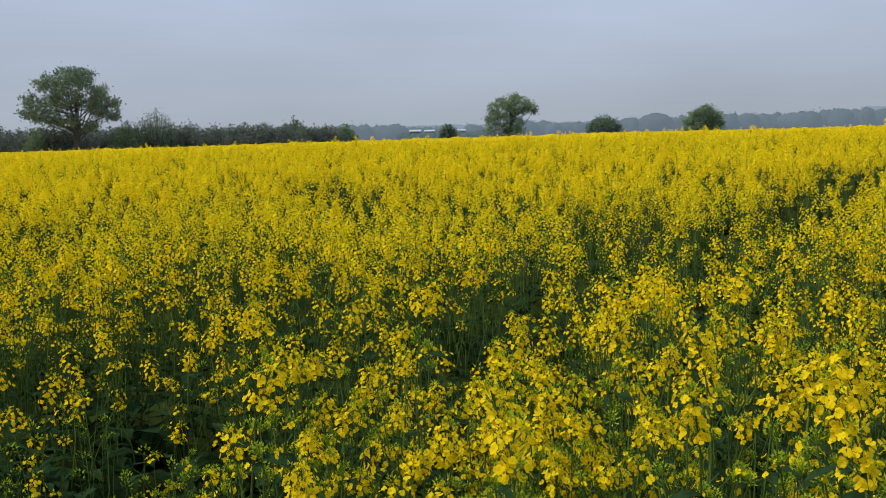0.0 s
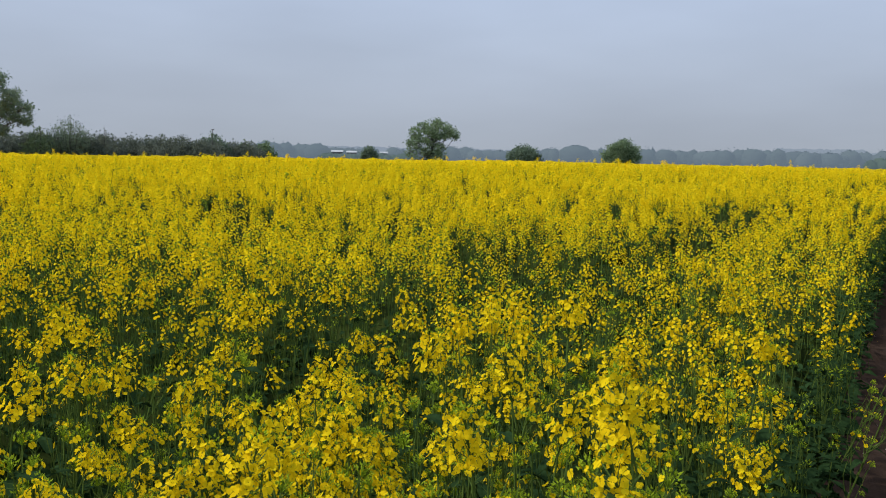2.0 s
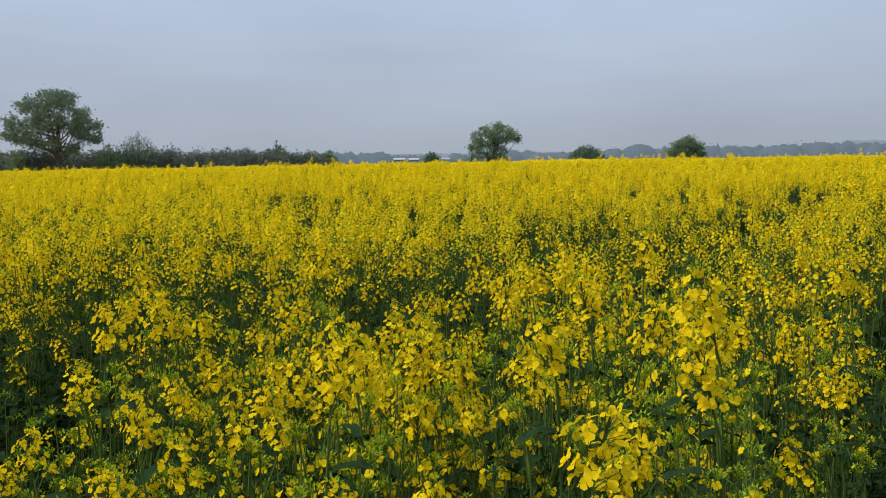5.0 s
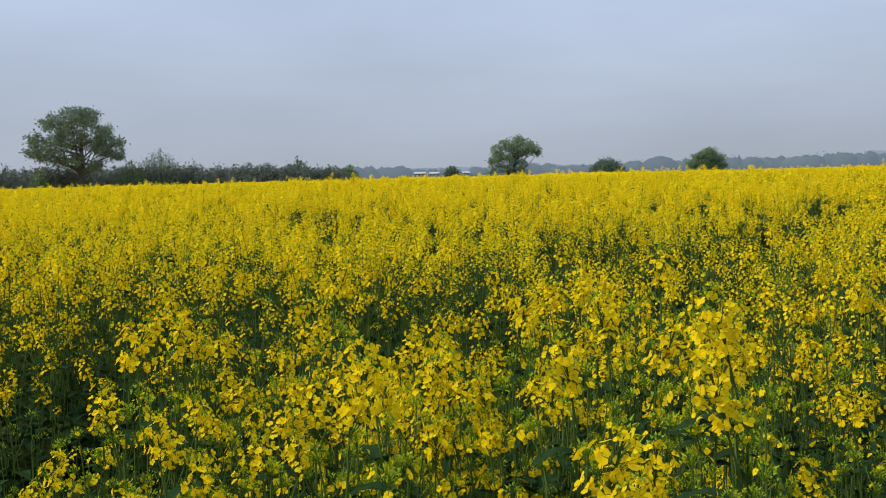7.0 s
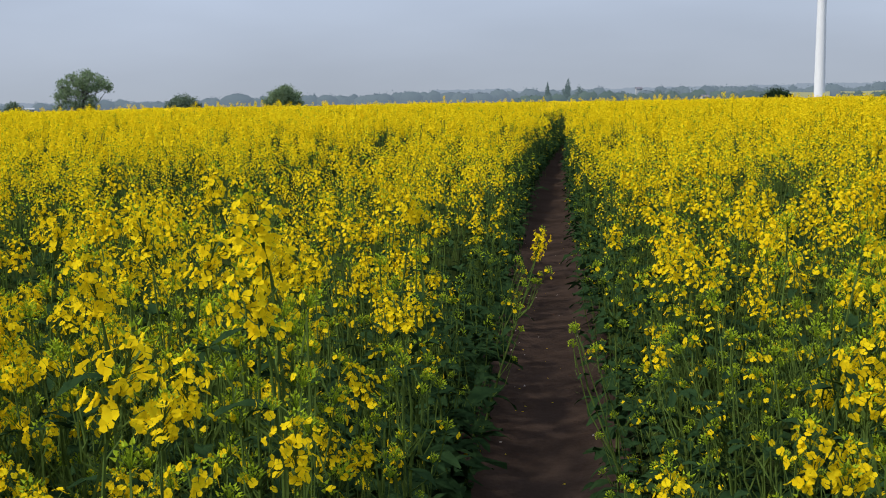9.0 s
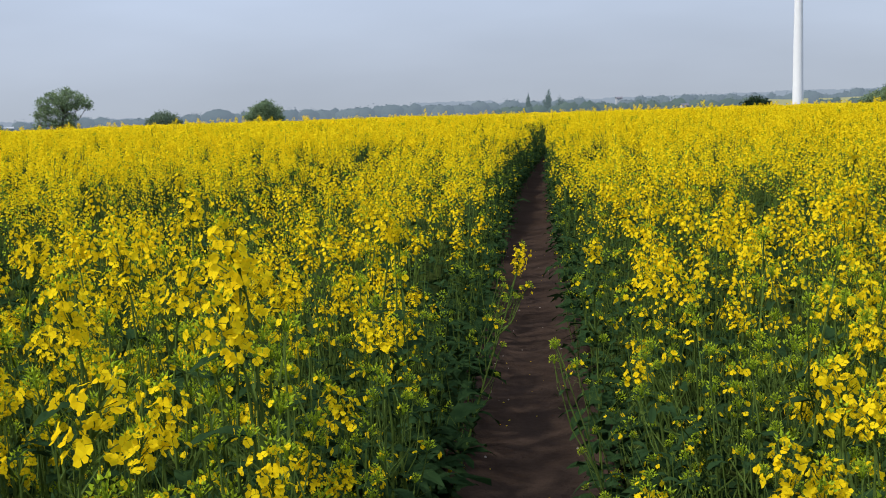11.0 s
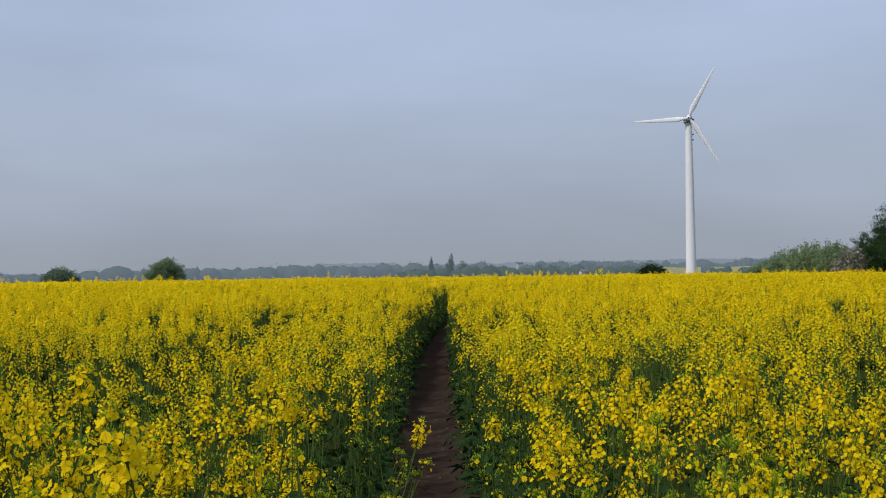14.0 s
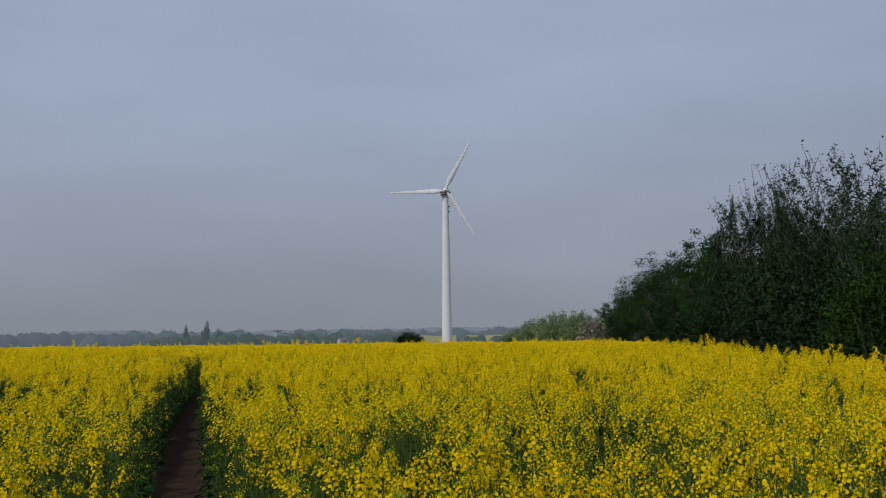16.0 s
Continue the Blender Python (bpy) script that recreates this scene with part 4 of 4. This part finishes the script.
# field trees seen over the crop
OAK = ((-0.9, 10.5, 1.8, 1.2), (1.2, 10.6, 1.4, 1.2), (-2.8, 9.6, 1.5, 1.1), (2.9, 8.9, 1.3, 1.0), (-4.4, 7.8, 1.4, 0.9), (-0.8, 8.9, 1.8, 0.9), (4.0, 7.3, 1.4, 0.8),
       (-2.9, 6.8, 1.5, 0.8), (1.7, 7.1, 1.2, 0.8), (-2.4, 5.5, 1.3, 0.5), (4.3, 6.1, 0.9, 0.4), (1.7, 4.9, 0.9, 0.5), (-5.2, 6.6, 0.8, 0.4), (-0.3, 5.7, 1.0, 0.6), (0.6, 8.2, 1.2, 0.8), (-2.3, 8.0, 1.1, 0.7), (2.4, 7.9, 1.0, 0.7), (-1.2, 7.3, 0.9, 0.6), (3.2, 6.3, 0.9, 0.4), (-3.9, 6.0, 0.9, 0.4))
ASH = ((1.3, 8.9, 1.8, 1.1), (-1.2, 8.3, 1.7, 1.0), (3.4, 8.0, 1.1, 0.9), (4.6, 6.9, 0.7, 0.7), (-3.3, 7.2, 1.2, 0.9), (1.0, 6.9, 1.7, 0.9), (-1.5, 6.0, 1.4, 0.8), (-4.1, 5.3, 0.9, 0.8),
       (-3.7, 3.7, 1.1, 0.9), (1.6, 4.6, 1.3, 1.1), (-1.2, 3.8, 1.2, 0.8), (2.0, 2.9, 1.1, 0.9), (0.0, 2.2, 1.2, 0.9), (-2.8, 2.3, 1.2, 0.8), (2.4, 7.2, 1.0, 0.8), (-2.6, 6.3, 0.9, 0.7), (0.0, 7.6, 1.2, 0.8), (0.3, 5.3, 1.0, 0.7), (-2.6, 5.0, 0.9, 0.6))
ROUND = ((0.5, 6.0, 1.5, 1.0), (-1.4, 5.1, 1.4, 1.0), (2.1, 5.2, 1.3, 0.9), (-2.7, 3.8, 1.1, 1.0), (2.6, 3.6, 1.2, 1.0), (0.3, 4.1, 1.8, 1.2), (-1.0, 2.5, 1.7, 1.1), (1.5, 2.3, 1.7, 1.1), (-2.6, 2.2, 1.1, 0.9))
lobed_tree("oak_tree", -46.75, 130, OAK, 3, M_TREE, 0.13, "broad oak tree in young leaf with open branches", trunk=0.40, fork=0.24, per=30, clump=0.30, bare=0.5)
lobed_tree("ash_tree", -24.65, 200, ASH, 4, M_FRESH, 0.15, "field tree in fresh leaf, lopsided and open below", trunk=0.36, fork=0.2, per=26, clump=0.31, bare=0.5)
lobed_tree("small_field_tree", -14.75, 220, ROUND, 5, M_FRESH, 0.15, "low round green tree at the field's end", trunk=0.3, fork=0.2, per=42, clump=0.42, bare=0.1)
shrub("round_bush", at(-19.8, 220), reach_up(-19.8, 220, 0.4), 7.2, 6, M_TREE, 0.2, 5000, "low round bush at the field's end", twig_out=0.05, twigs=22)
shrub("round_bush", at(10.45, 220), reach_up(10.45, 220, 0.2), 6.4, 7, M_DARK, 0.2, 4000, "low dark bush near the turbine", twig_out=0.02, twigs=22)

shrub("round_bush", at(-27.9, 300), reach_up(-27.9, 300, 0.17), 5.0, 8, M_TREE, 0.24, 3000, "small green bush beyond the field", twig_out=0.1, twigs=16)

# hedge along the far left of the field
HEDGE = "grey-green hedgerow bush, partly bare, at the field's edge"
g = np.random.default_rng(31)
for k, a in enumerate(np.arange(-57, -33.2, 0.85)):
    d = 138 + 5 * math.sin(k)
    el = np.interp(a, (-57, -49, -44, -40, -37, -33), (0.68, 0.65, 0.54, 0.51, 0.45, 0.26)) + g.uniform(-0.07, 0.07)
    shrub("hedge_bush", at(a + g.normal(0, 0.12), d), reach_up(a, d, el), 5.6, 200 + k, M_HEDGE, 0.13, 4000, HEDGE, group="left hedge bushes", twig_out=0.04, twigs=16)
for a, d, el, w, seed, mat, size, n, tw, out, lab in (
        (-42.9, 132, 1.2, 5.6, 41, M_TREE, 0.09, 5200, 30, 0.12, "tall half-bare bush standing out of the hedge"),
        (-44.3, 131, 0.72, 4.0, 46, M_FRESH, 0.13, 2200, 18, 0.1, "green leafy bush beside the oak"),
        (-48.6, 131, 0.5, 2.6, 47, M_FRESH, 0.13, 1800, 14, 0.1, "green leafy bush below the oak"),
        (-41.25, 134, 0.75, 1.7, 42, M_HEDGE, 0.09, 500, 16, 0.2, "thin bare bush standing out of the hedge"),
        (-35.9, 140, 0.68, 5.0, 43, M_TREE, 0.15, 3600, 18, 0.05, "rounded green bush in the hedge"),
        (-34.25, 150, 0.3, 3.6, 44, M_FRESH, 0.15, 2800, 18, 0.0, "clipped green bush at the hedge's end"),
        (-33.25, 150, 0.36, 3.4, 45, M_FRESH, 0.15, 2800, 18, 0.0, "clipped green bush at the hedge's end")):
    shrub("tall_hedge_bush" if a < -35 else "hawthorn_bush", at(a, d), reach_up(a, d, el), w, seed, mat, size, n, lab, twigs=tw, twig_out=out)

pole = thing("pole", at(-35.9, 134), "thin dark pole with a small vane standing above the hedge", "pole")
top = reach_up(-35.9, 134, 0.88)
b = Build()
b.tube([(0, 0, -0.3), (0, 0, 0.6 * top), (0, 0, top)], [0.045, 0.04, 0.03], 6)
part("post", b, M_BARK, pole)
b = Build()
b.tube([(-0.22, 0.02, top), (-0.08, 0, top + 0.06), (0.1, 0, top + 0.04), (0.24, 0.02, top + 0.14)], [0.02, 0.075, 0.07, 0.015], 6)
part("vane", b, M_GREY, pole, "small dark vane")

# tree belt along the right edge of the crop
def belt(a, off=2.6):
    """The place in the belt, off metres outside the crop, in the direction a (degrees clockwise from +y), and its distance."""
    y = (6.7 + off) / (math.tan(radians(a)) - 0.306)
    x = y * math.tan(radians(a))
    return (x, y, float(land(x, y))), math.hypot(x, y)


g = np.random.default_rng(77)
for k, (a, el, w) in enumerate(((21.0, 1.9, 1.7), (21.7, 2.8, 2.1), (22.6, 3.6, 2.4), (23.5, 4.2, 2.4), (24.5, 4.7, 2.3), (25.4, 4.5, 2.1), (26.2, 5.3, 1.4), (26.9, 4.9, 1.8), (27.8, 5.3, 1.8))):
    p, d = belt(a, 2.6 + 0.8 * (k % 2))
    h = 1.8 + d * math.tan(radians(el)) - p[2]
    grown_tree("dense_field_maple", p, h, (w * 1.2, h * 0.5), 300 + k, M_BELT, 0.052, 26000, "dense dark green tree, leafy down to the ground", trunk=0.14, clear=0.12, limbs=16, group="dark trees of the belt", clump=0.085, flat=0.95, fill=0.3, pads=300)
for k, (a, el, w, off) in enumerate(((28.9, 8.0, 1.7, 3.2), (31.0, 8.3, 1.8, 3.5), (33.6, 8.8, 1.9, 3.1), (36.6, 8.9, 2.2, 3.2))):
    p, d = belt(a, off)
    h = 1.8 + d * math.tan(radians(el)) - p[2]
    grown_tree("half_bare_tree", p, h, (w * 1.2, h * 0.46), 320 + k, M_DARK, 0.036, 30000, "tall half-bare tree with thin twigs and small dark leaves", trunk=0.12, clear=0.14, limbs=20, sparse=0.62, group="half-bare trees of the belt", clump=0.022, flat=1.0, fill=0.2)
for k, (a, el, w, off) in enumerate(((23.4, 0.6, 2.6, 1.9), (25.0, 0.9, 2.6, 2.0), (26.6, 1.4, 2.8, 2.0), (28.2, 3.4, 2.8, 2.3), (29.6, 4.0, 2.8, 2.2), (31.2, 4.4, 2.8, 2.3), (32.8, 4.2, 2.8, 2.4), (35.0, 5.0, 2.8, 2.4))):
    p, d = belt(a, off)
    h = (1.8 + d * math.tan(radians(el))) / 1.05
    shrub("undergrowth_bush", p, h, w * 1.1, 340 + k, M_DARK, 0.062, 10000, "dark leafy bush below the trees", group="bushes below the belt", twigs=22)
p, d = belt(34.2, 1.3)
shrub("bright_bush", p, 1.8 + d * math.tan(radians(3.2)), 2.6, 350, M_LUSH, 0.045, 12000, "bright green bush at the crop's edge", twigs=20)
for k, (a, d, el, w, bl) in enumerate(((20.2, 118, 0.8, 3.2, True), (19.4, 122, 1.15, 3.6, False), (18.4, 126, 1.15, 4.6, False), (17.3, 130, 0.75, 4.6, False), (16.4, 134, 0.3, 4.4, False))):
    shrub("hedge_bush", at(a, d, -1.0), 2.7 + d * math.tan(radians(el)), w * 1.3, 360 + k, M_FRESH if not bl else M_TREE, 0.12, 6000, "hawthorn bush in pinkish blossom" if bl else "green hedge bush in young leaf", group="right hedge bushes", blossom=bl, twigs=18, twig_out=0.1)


# ---- wind turbine ----
def turbine(loc, hub_high, radius, turn):
    ob = thing("wind_turbine", loc, "white three-bladed wind turbine on a tapered tower", "wind turbine")
    b = Build()
    b.tube([(0, 0, z) for z in (-1, 0, 3, hub_high * 0.5, hub_high - 1.6)], [2.4, 2.35, 2.1, 1.75, 1.25], 40)
    tower = part("tower", b, M_TOWER, ob, smooth=True)
    to_cam = Vector((-loc[0], -loc[1], 0)).normalized()
    f, side = np.array(to_cam), np.array((to_cam.y * -1, to_cam.x, 0))   # side: to the right as seen from the field
    side = -side if (np.cross(f, (0, 0, 1)) @ side) > 0 else side
    up = np.array((0, 0, 1.0))
    hub = np.array((0, 0, hub_high)) + 2.6 * f
    b = Build()
    axis = [hub - 7.0 * f, hub - 6.6 * f, hub - 3.4 * f, hub - 0.9 * f]
    b.tube(axis, [0.4, 1.2, 1.5, 1.3], 20)
    part("nacelle", b, M_TOWER, ob, smooth=True)
    for drop, wide in ((0.55, 2.15), (1.55, 1.95)):   # dark joints above and below a white collar
        b = Build()
        b.tube([(0, 0, hub_high - drop - 0.28), (0, 0, hub_high - drop - 0.24), (0, 0, hub_high - drop + 0.24), (0, 0, hub_high - drop + 0.28)], [0.2, wide, wide, 0.2], 24)
        part("yaw_ring", b, M_GREY, ob, "dark grey yaw ring")
    b = Build()
    b.tube([(0, 0, hub_high - 2.4), (0, 0, hub_high - 1.3), (0, 0, hub_high - 0.8), (0, 0, hub_high + 0.1), (0, 0, hub_high + 0.7)], [1.35, 1.9, 2.0, 2.0, 0.9], 24)
    part("collar", b, M_TOWER, ob, smooth=True)
    b = Build()
    b.tube([hub - 0.9 * f, hub - 0.2 * f, hub + 0.7 * f, hub + 1.2 * f], [1.1, 1.1, 0.8, 0.15], 20)
    rotor = part("hub", b, M_TOWER, ob, smooth=True)
    for k in range(3):
        t = radians(turn + 120 * k)
        out = np.cos(t) * side + np.sin(t) * up
        chord = -np.sin(t) * side + np.cos(t) * up
        b = Build()
        prof = [(0.04, 0.42, 0.40), (0.1, 0.6, 0.36), (0.2, 1.05, 0.28), (0.4, 0.82, 0.2), (0.7, 0.52, 0.12), (0.93, 0.3, 0.06), (1.0, 0.08, 0.03)]
        rings = []
        for s, c, th in prof:
            q = hub + radius * s * out
            tw = radians(14 * (1 - s))
            cd, td = np.cos(tw) * chord + np.sin(tw) * f, -np.sin(tw) * chord + np.cos(tw) * f
            rings.append([q + c * (np.cos(a) + 0.35) * cd + th * np.sin(a) * td for a in np.linspace(0, 2 * np.pi, 12, endpoint=False)])
        n = 12
        i, j = np.meshgrid(np.arange(len(prof) - 1), np.arange(n), indexing="ij")
        b.add(np.array(rings), np.stack([i * n + j, i * n + (j + 1) % n, (i + 1) * n + (j + 1) % n, (i + 1) * n + j], -1))
        part("blade", b, M_TOWER, rotor, smooth=True)
    for drop in (8.4, 6.3):
        b = Build()
        c = np.array((0, 0, hub_high - drop)) + 1.5 * side + 0.5 * f
        b.tube([c - 0.35 * side, c + 0.35 * side], [0.3, 0.3], 8)
        part("tower_light", b, M_GREY, tower, "small dark box on the tower")
    return ob


turbine(at(12.42, 438), 60.2 - at(12.42, 438)[2], 22.2, 182)


# ---- the distance ----
def wood(name, spans, mat, seed, label):
    """Distant woods as long lumpy ridges of crowns. spans: from, to (degrees), distance, top of the trees (degrees over the eye's level, or such tops along the way), unevenness."""
    b = Build()
    for k, (a0, a1, d, el, rough) in enumerate(spans):
        az = np.arange(a0, a1, 0.03)
        n = len(az)
        g = np.random.default_rng(seed * 50 + k)
        high = np.zeros(n)
        c = a0
        while c < a1:   # rounded crowns, one beside another
            w = g.uniform(0.10, 0.42) * 1000 / d * (0.6 if d < 700 else 1.0)
            high = np.maximum(high, g.uniform(0.05, 1.0) * np.sqrt(np.clip(1 - ((az - c) / w) ** 2, 0, 1)))
            c += w * g.uniform(0.6, 1.5)
        slow = np.array([noise.noise((a * 0.55, k, seed)) + 0.35 * noise.noise((a * 12, k, 7)) + 0.3 * noise.noise((a * 31, k, 8)) for a in az])
        if not np.isscalar(el):
            el = np.interp(az, [a for a, _ in el], [e for _, e in el])
        fade = np.clip(np.minimum((az - a0), (a1 - az)) / 0.5, 0, 1) ** 0.5
        top = 1.7 + d * np.tan(np.radians((el + rough) * fade - rough * 1.5 * (1 - high * fade) + rough * slow))
        r = np.radians(az)
        rows = []
        for dd, zz in ((0, np.full(n, -14.0)), (0.5, top), (12, np.full(n, -14.0))):
            rows.append(np.stack([(d + dd) * np.sin(r), (d + dd) * np.cos(r), zz], -1))
        i, j = np.meshgrid(np.arange(2), np.arange(n - 1), indexing="ij")
        b.add(np.array(rows), np.stack([i * n + j, i * n + j + 1, (i + 1) * n + j + 1, (i + 1) * n + j], -1))
    return tagged(part(name, b, mat), label, "backdrop", kind="structure")


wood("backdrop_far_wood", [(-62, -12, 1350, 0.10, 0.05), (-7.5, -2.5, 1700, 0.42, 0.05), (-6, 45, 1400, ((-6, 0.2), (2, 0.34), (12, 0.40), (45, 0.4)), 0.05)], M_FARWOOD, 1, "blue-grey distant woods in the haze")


def crowns(name, spans, mat, seed, label):
    """Rows of far tree crowns: for each, a lumpy core under a coat of leaf sprays.
    spans: from, to (degrees), distance, tops along the way (degrees over the eye's level), usual width (degrees), unevenness, share of places left empty."""
    b = Build()
    g = np.random.default_rng(seed)
    lat, lon = np.meshgrid(np.linspace(-0.9, 1.45, 6), np.linspace(0, 2 * np.pi, 9)[:-1], indexing="ij")
    ball = np.stack([np.cos(lat) ** 0.7 * np.cos(lon), np.cos(lat) ** 0.7 * np.sin(lon), np.sin(lat)], -1).reshape(-1, 3)
    i, j = np.meshgrid(np.arange(5), np.arange(8), indexing="ij")
    quads = np.stack([i * 8 + j, i * 8 + (j + 1) % 8, (i + 1) * 8 + (j + 1) % 8, (i + 1) * 8 + j], -1).reshape(-1, 4)
    for a0, a1, d, tops, wide, rough, gaps in spans:
        a = a0
        while a < a1:
            w = 1.7 * wide * g.uniform(0.5, 1.4)
            a += 0.45 * w
            if g.uniform() < gaps:
                continue
            el = float(np.interp(a, [q for q, _ in tops], [q for _, q in tops])) + g.normal(-0.3, 1) * rough
            dd = d * g.uniform(0.97, 1.03)
            x, y = dd * math.sin(radians(a)), dd * math.cos(radians(a))
            top, foot = 1.7 + dd * math.tan(radians(el)), float(land(x, y)) - 0.5
            if top < foot + 2:
                continue
            rz, rx = 0.5 * (top - foot), dd * math.tan(radians(0.5 * w))
            mid = np.array([x, y, foot + rz])
            lump = 1 + 0.07 * g.normal(0, 1, (len(ball), 1))
            tone = g.uniform(0, 1)
            b.add(mid + 0.86 * ball * lump * (rx, rx, rz), quads, tone=tone * 0.8)
            n = 150
            v = g.normal(0, 1, (n, 3))
            v[:, 2] = np.abs(v[:, 2]) - 0.35
            v /= np.linalg.norm(v, axis=1, keepdims=True)
            knob = 1 + 0.13 * np.sin(5 * v[:, :1] + tone * 40) * np.sin(5 * v[:, 1:2] + tone * 17) + g.normal(0, 0.05, (n, 1))
            c = mid + v * knob * (rx, rx, rz) * 0.97
            s = dd * 0.00042 * g.uniform(0.6, 1.5, (n, 1, 1))
            tri = c[:, None] + s * g.normal(0, 1, (n, 3, 3)) * (1.1, 1.1, 0.75)
            b.add(tri, (), np.arange(3 * n).reshape(-1, 3), tone=np.repeat(np.clip(tone + g.normal(0, 0.2, n), 0, 1), 3))
    return tagged(part(name, b, mat, smooth=True), label, "backdrop", kind="structure")


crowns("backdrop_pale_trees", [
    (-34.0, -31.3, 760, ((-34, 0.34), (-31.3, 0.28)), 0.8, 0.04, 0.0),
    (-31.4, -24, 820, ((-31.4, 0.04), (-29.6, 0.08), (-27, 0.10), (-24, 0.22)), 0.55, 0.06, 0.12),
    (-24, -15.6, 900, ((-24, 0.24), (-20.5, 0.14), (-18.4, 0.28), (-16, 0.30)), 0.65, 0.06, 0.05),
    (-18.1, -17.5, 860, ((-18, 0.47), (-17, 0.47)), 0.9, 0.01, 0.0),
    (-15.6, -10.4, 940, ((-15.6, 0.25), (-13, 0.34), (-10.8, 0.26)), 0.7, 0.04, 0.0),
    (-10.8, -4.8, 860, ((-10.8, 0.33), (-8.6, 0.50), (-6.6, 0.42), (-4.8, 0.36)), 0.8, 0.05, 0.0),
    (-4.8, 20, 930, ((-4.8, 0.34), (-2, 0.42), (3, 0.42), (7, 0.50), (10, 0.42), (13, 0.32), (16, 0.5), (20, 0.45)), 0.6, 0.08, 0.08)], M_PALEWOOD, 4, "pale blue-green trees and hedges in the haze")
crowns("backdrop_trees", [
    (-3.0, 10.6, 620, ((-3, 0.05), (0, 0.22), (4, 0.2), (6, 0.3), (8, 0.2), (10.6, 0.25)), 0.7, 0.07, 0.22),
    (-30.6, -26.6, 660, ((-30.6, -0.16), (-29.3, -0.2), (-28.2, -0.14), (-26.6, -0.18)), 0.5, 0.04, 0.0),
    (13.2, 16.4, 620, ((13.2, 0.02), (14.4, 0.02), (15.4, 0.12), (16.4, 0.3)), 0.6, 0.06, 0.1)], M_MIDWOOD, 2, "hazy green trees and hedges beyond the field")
# single far trees, with the same added haze glow in their material
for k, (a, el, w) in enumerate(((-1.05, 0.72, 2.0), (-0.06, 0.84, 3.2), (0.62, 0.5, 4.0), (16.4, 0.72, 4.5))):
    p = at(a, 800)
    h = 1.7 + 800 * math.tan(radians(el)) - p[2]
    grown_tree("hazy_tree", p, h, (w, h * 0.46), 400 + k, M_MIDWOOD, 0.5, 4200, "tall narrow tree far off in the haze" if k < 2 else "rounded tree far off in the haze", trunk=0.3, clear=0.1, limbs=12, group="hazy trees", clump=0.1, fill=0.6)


def house(loc, size, turn, label, pale_wall=True):
    lx, ly, h = size
    ob = thing("farm_building", loc, label, "building", "far white buildings")
    ob.rotation_euler = (0, 0, radians(turn))
    b = Build()
    v = [(sx * lx / 2, sy * ly / 2, z) for z in (-2, h) for sx, sy in ((-1, -1), (1, -1), (1, 1), (-1, 1))]
    b.add(v + [(-lx / 2, 0, h + ly * 0.3), (lx / 2, 0, h + ly * 0.3)], [[0, 1, 5, 4], [1, 2, 6, 5], [2, 3, 7, 6], [3, 0, 4, 7]], [[4, 7, 8], [5, 9, 6]])
    part("wall", b, M_WALL if pale_wall else M_ROOF, ob)
    b = Build()
    e, t = 0.4, 0.2
    for s in (-1, 1):
        lo, hi = (s * (ly / 2 + e), h - e * 0.6), (0, h + ly * 0.3)
        v = [(x, y, z + dz) for dz in (0.02, t) for x, (y, z) in ((-lx / 2 - e, lo), (lx / 2 + e, lo), (lx / 2 + e, hi), (-lx / 2 - e, hi))]
        b.add(v, [[0, 1, 2, 3], [4, 5, 6, 7], [0, 1, 5, 4], [1, 2, 6, 5], [2, 3, 7, 6], [3, 0, 4, 7]])
    part("roof", b, M_ROOF if pale_wall else M_WALL, ob)


for a, d, size, el, turn in ((-29.6, 700, (7, 2.6), -0.10, 24), (-28.85, 700, (6, 2.4), -0.12, 20), (-27.2, 720, (5, 2.4), -0.13, 40)):
    base = at(a, d)
    house(base, (*size, 1.7 + d * math.tan(radians(el)) - base[2] - 0.3 * size[1]), turn, "long low farm shed with a white roof", False)
for a, d, size, el, turn in ((3.6, 940, (5, 4), 0.40, 10), (6.9, 605, (4, 3), -0.06, 30), (10.3, 940, (5, 4), 0.36, 70)):
    base = at(a, d)
    house(base, (*size, 1.7 + d * math.tan(radians(el)) - base[2] - 0.3 * size[1]), turn, "far white house with a grey roof")

# pale far fields on the slope beyond the turbine
for a0, a1, d0, d1, e0, e1 in ((11.0, 12.9, 700, 1100, -0.05, 0.04), (13.4, 15.6, 760, 1150, -0.04, 0.05)):
    b = Build()
    rows = ((d0 - 60, -12.0), (d0, 1.7 + d0 * math.tan(radians(e0))), (d1, 1.7 + d1 * math.tan(radians(e1))), (d1 + 40, -12.0))
    v = [(d * math.sin(radians(a)), d * math.cos(radians(a)), z + 0.3 * math.sin(3 * a)) for d, z in rows for a in np.linspace(a0, a1, 9)]
    b.add(v, [[9 * r + k, 9 * r + k + 1, 9 * r + k + 10, 9 * r + k + 9] for r in range(3) for k in range(8)])
    tagged(part("far_field", b, M_PALE, smooth=True), "pale yellow flowering field on a distant slope", "field", kind="structure")
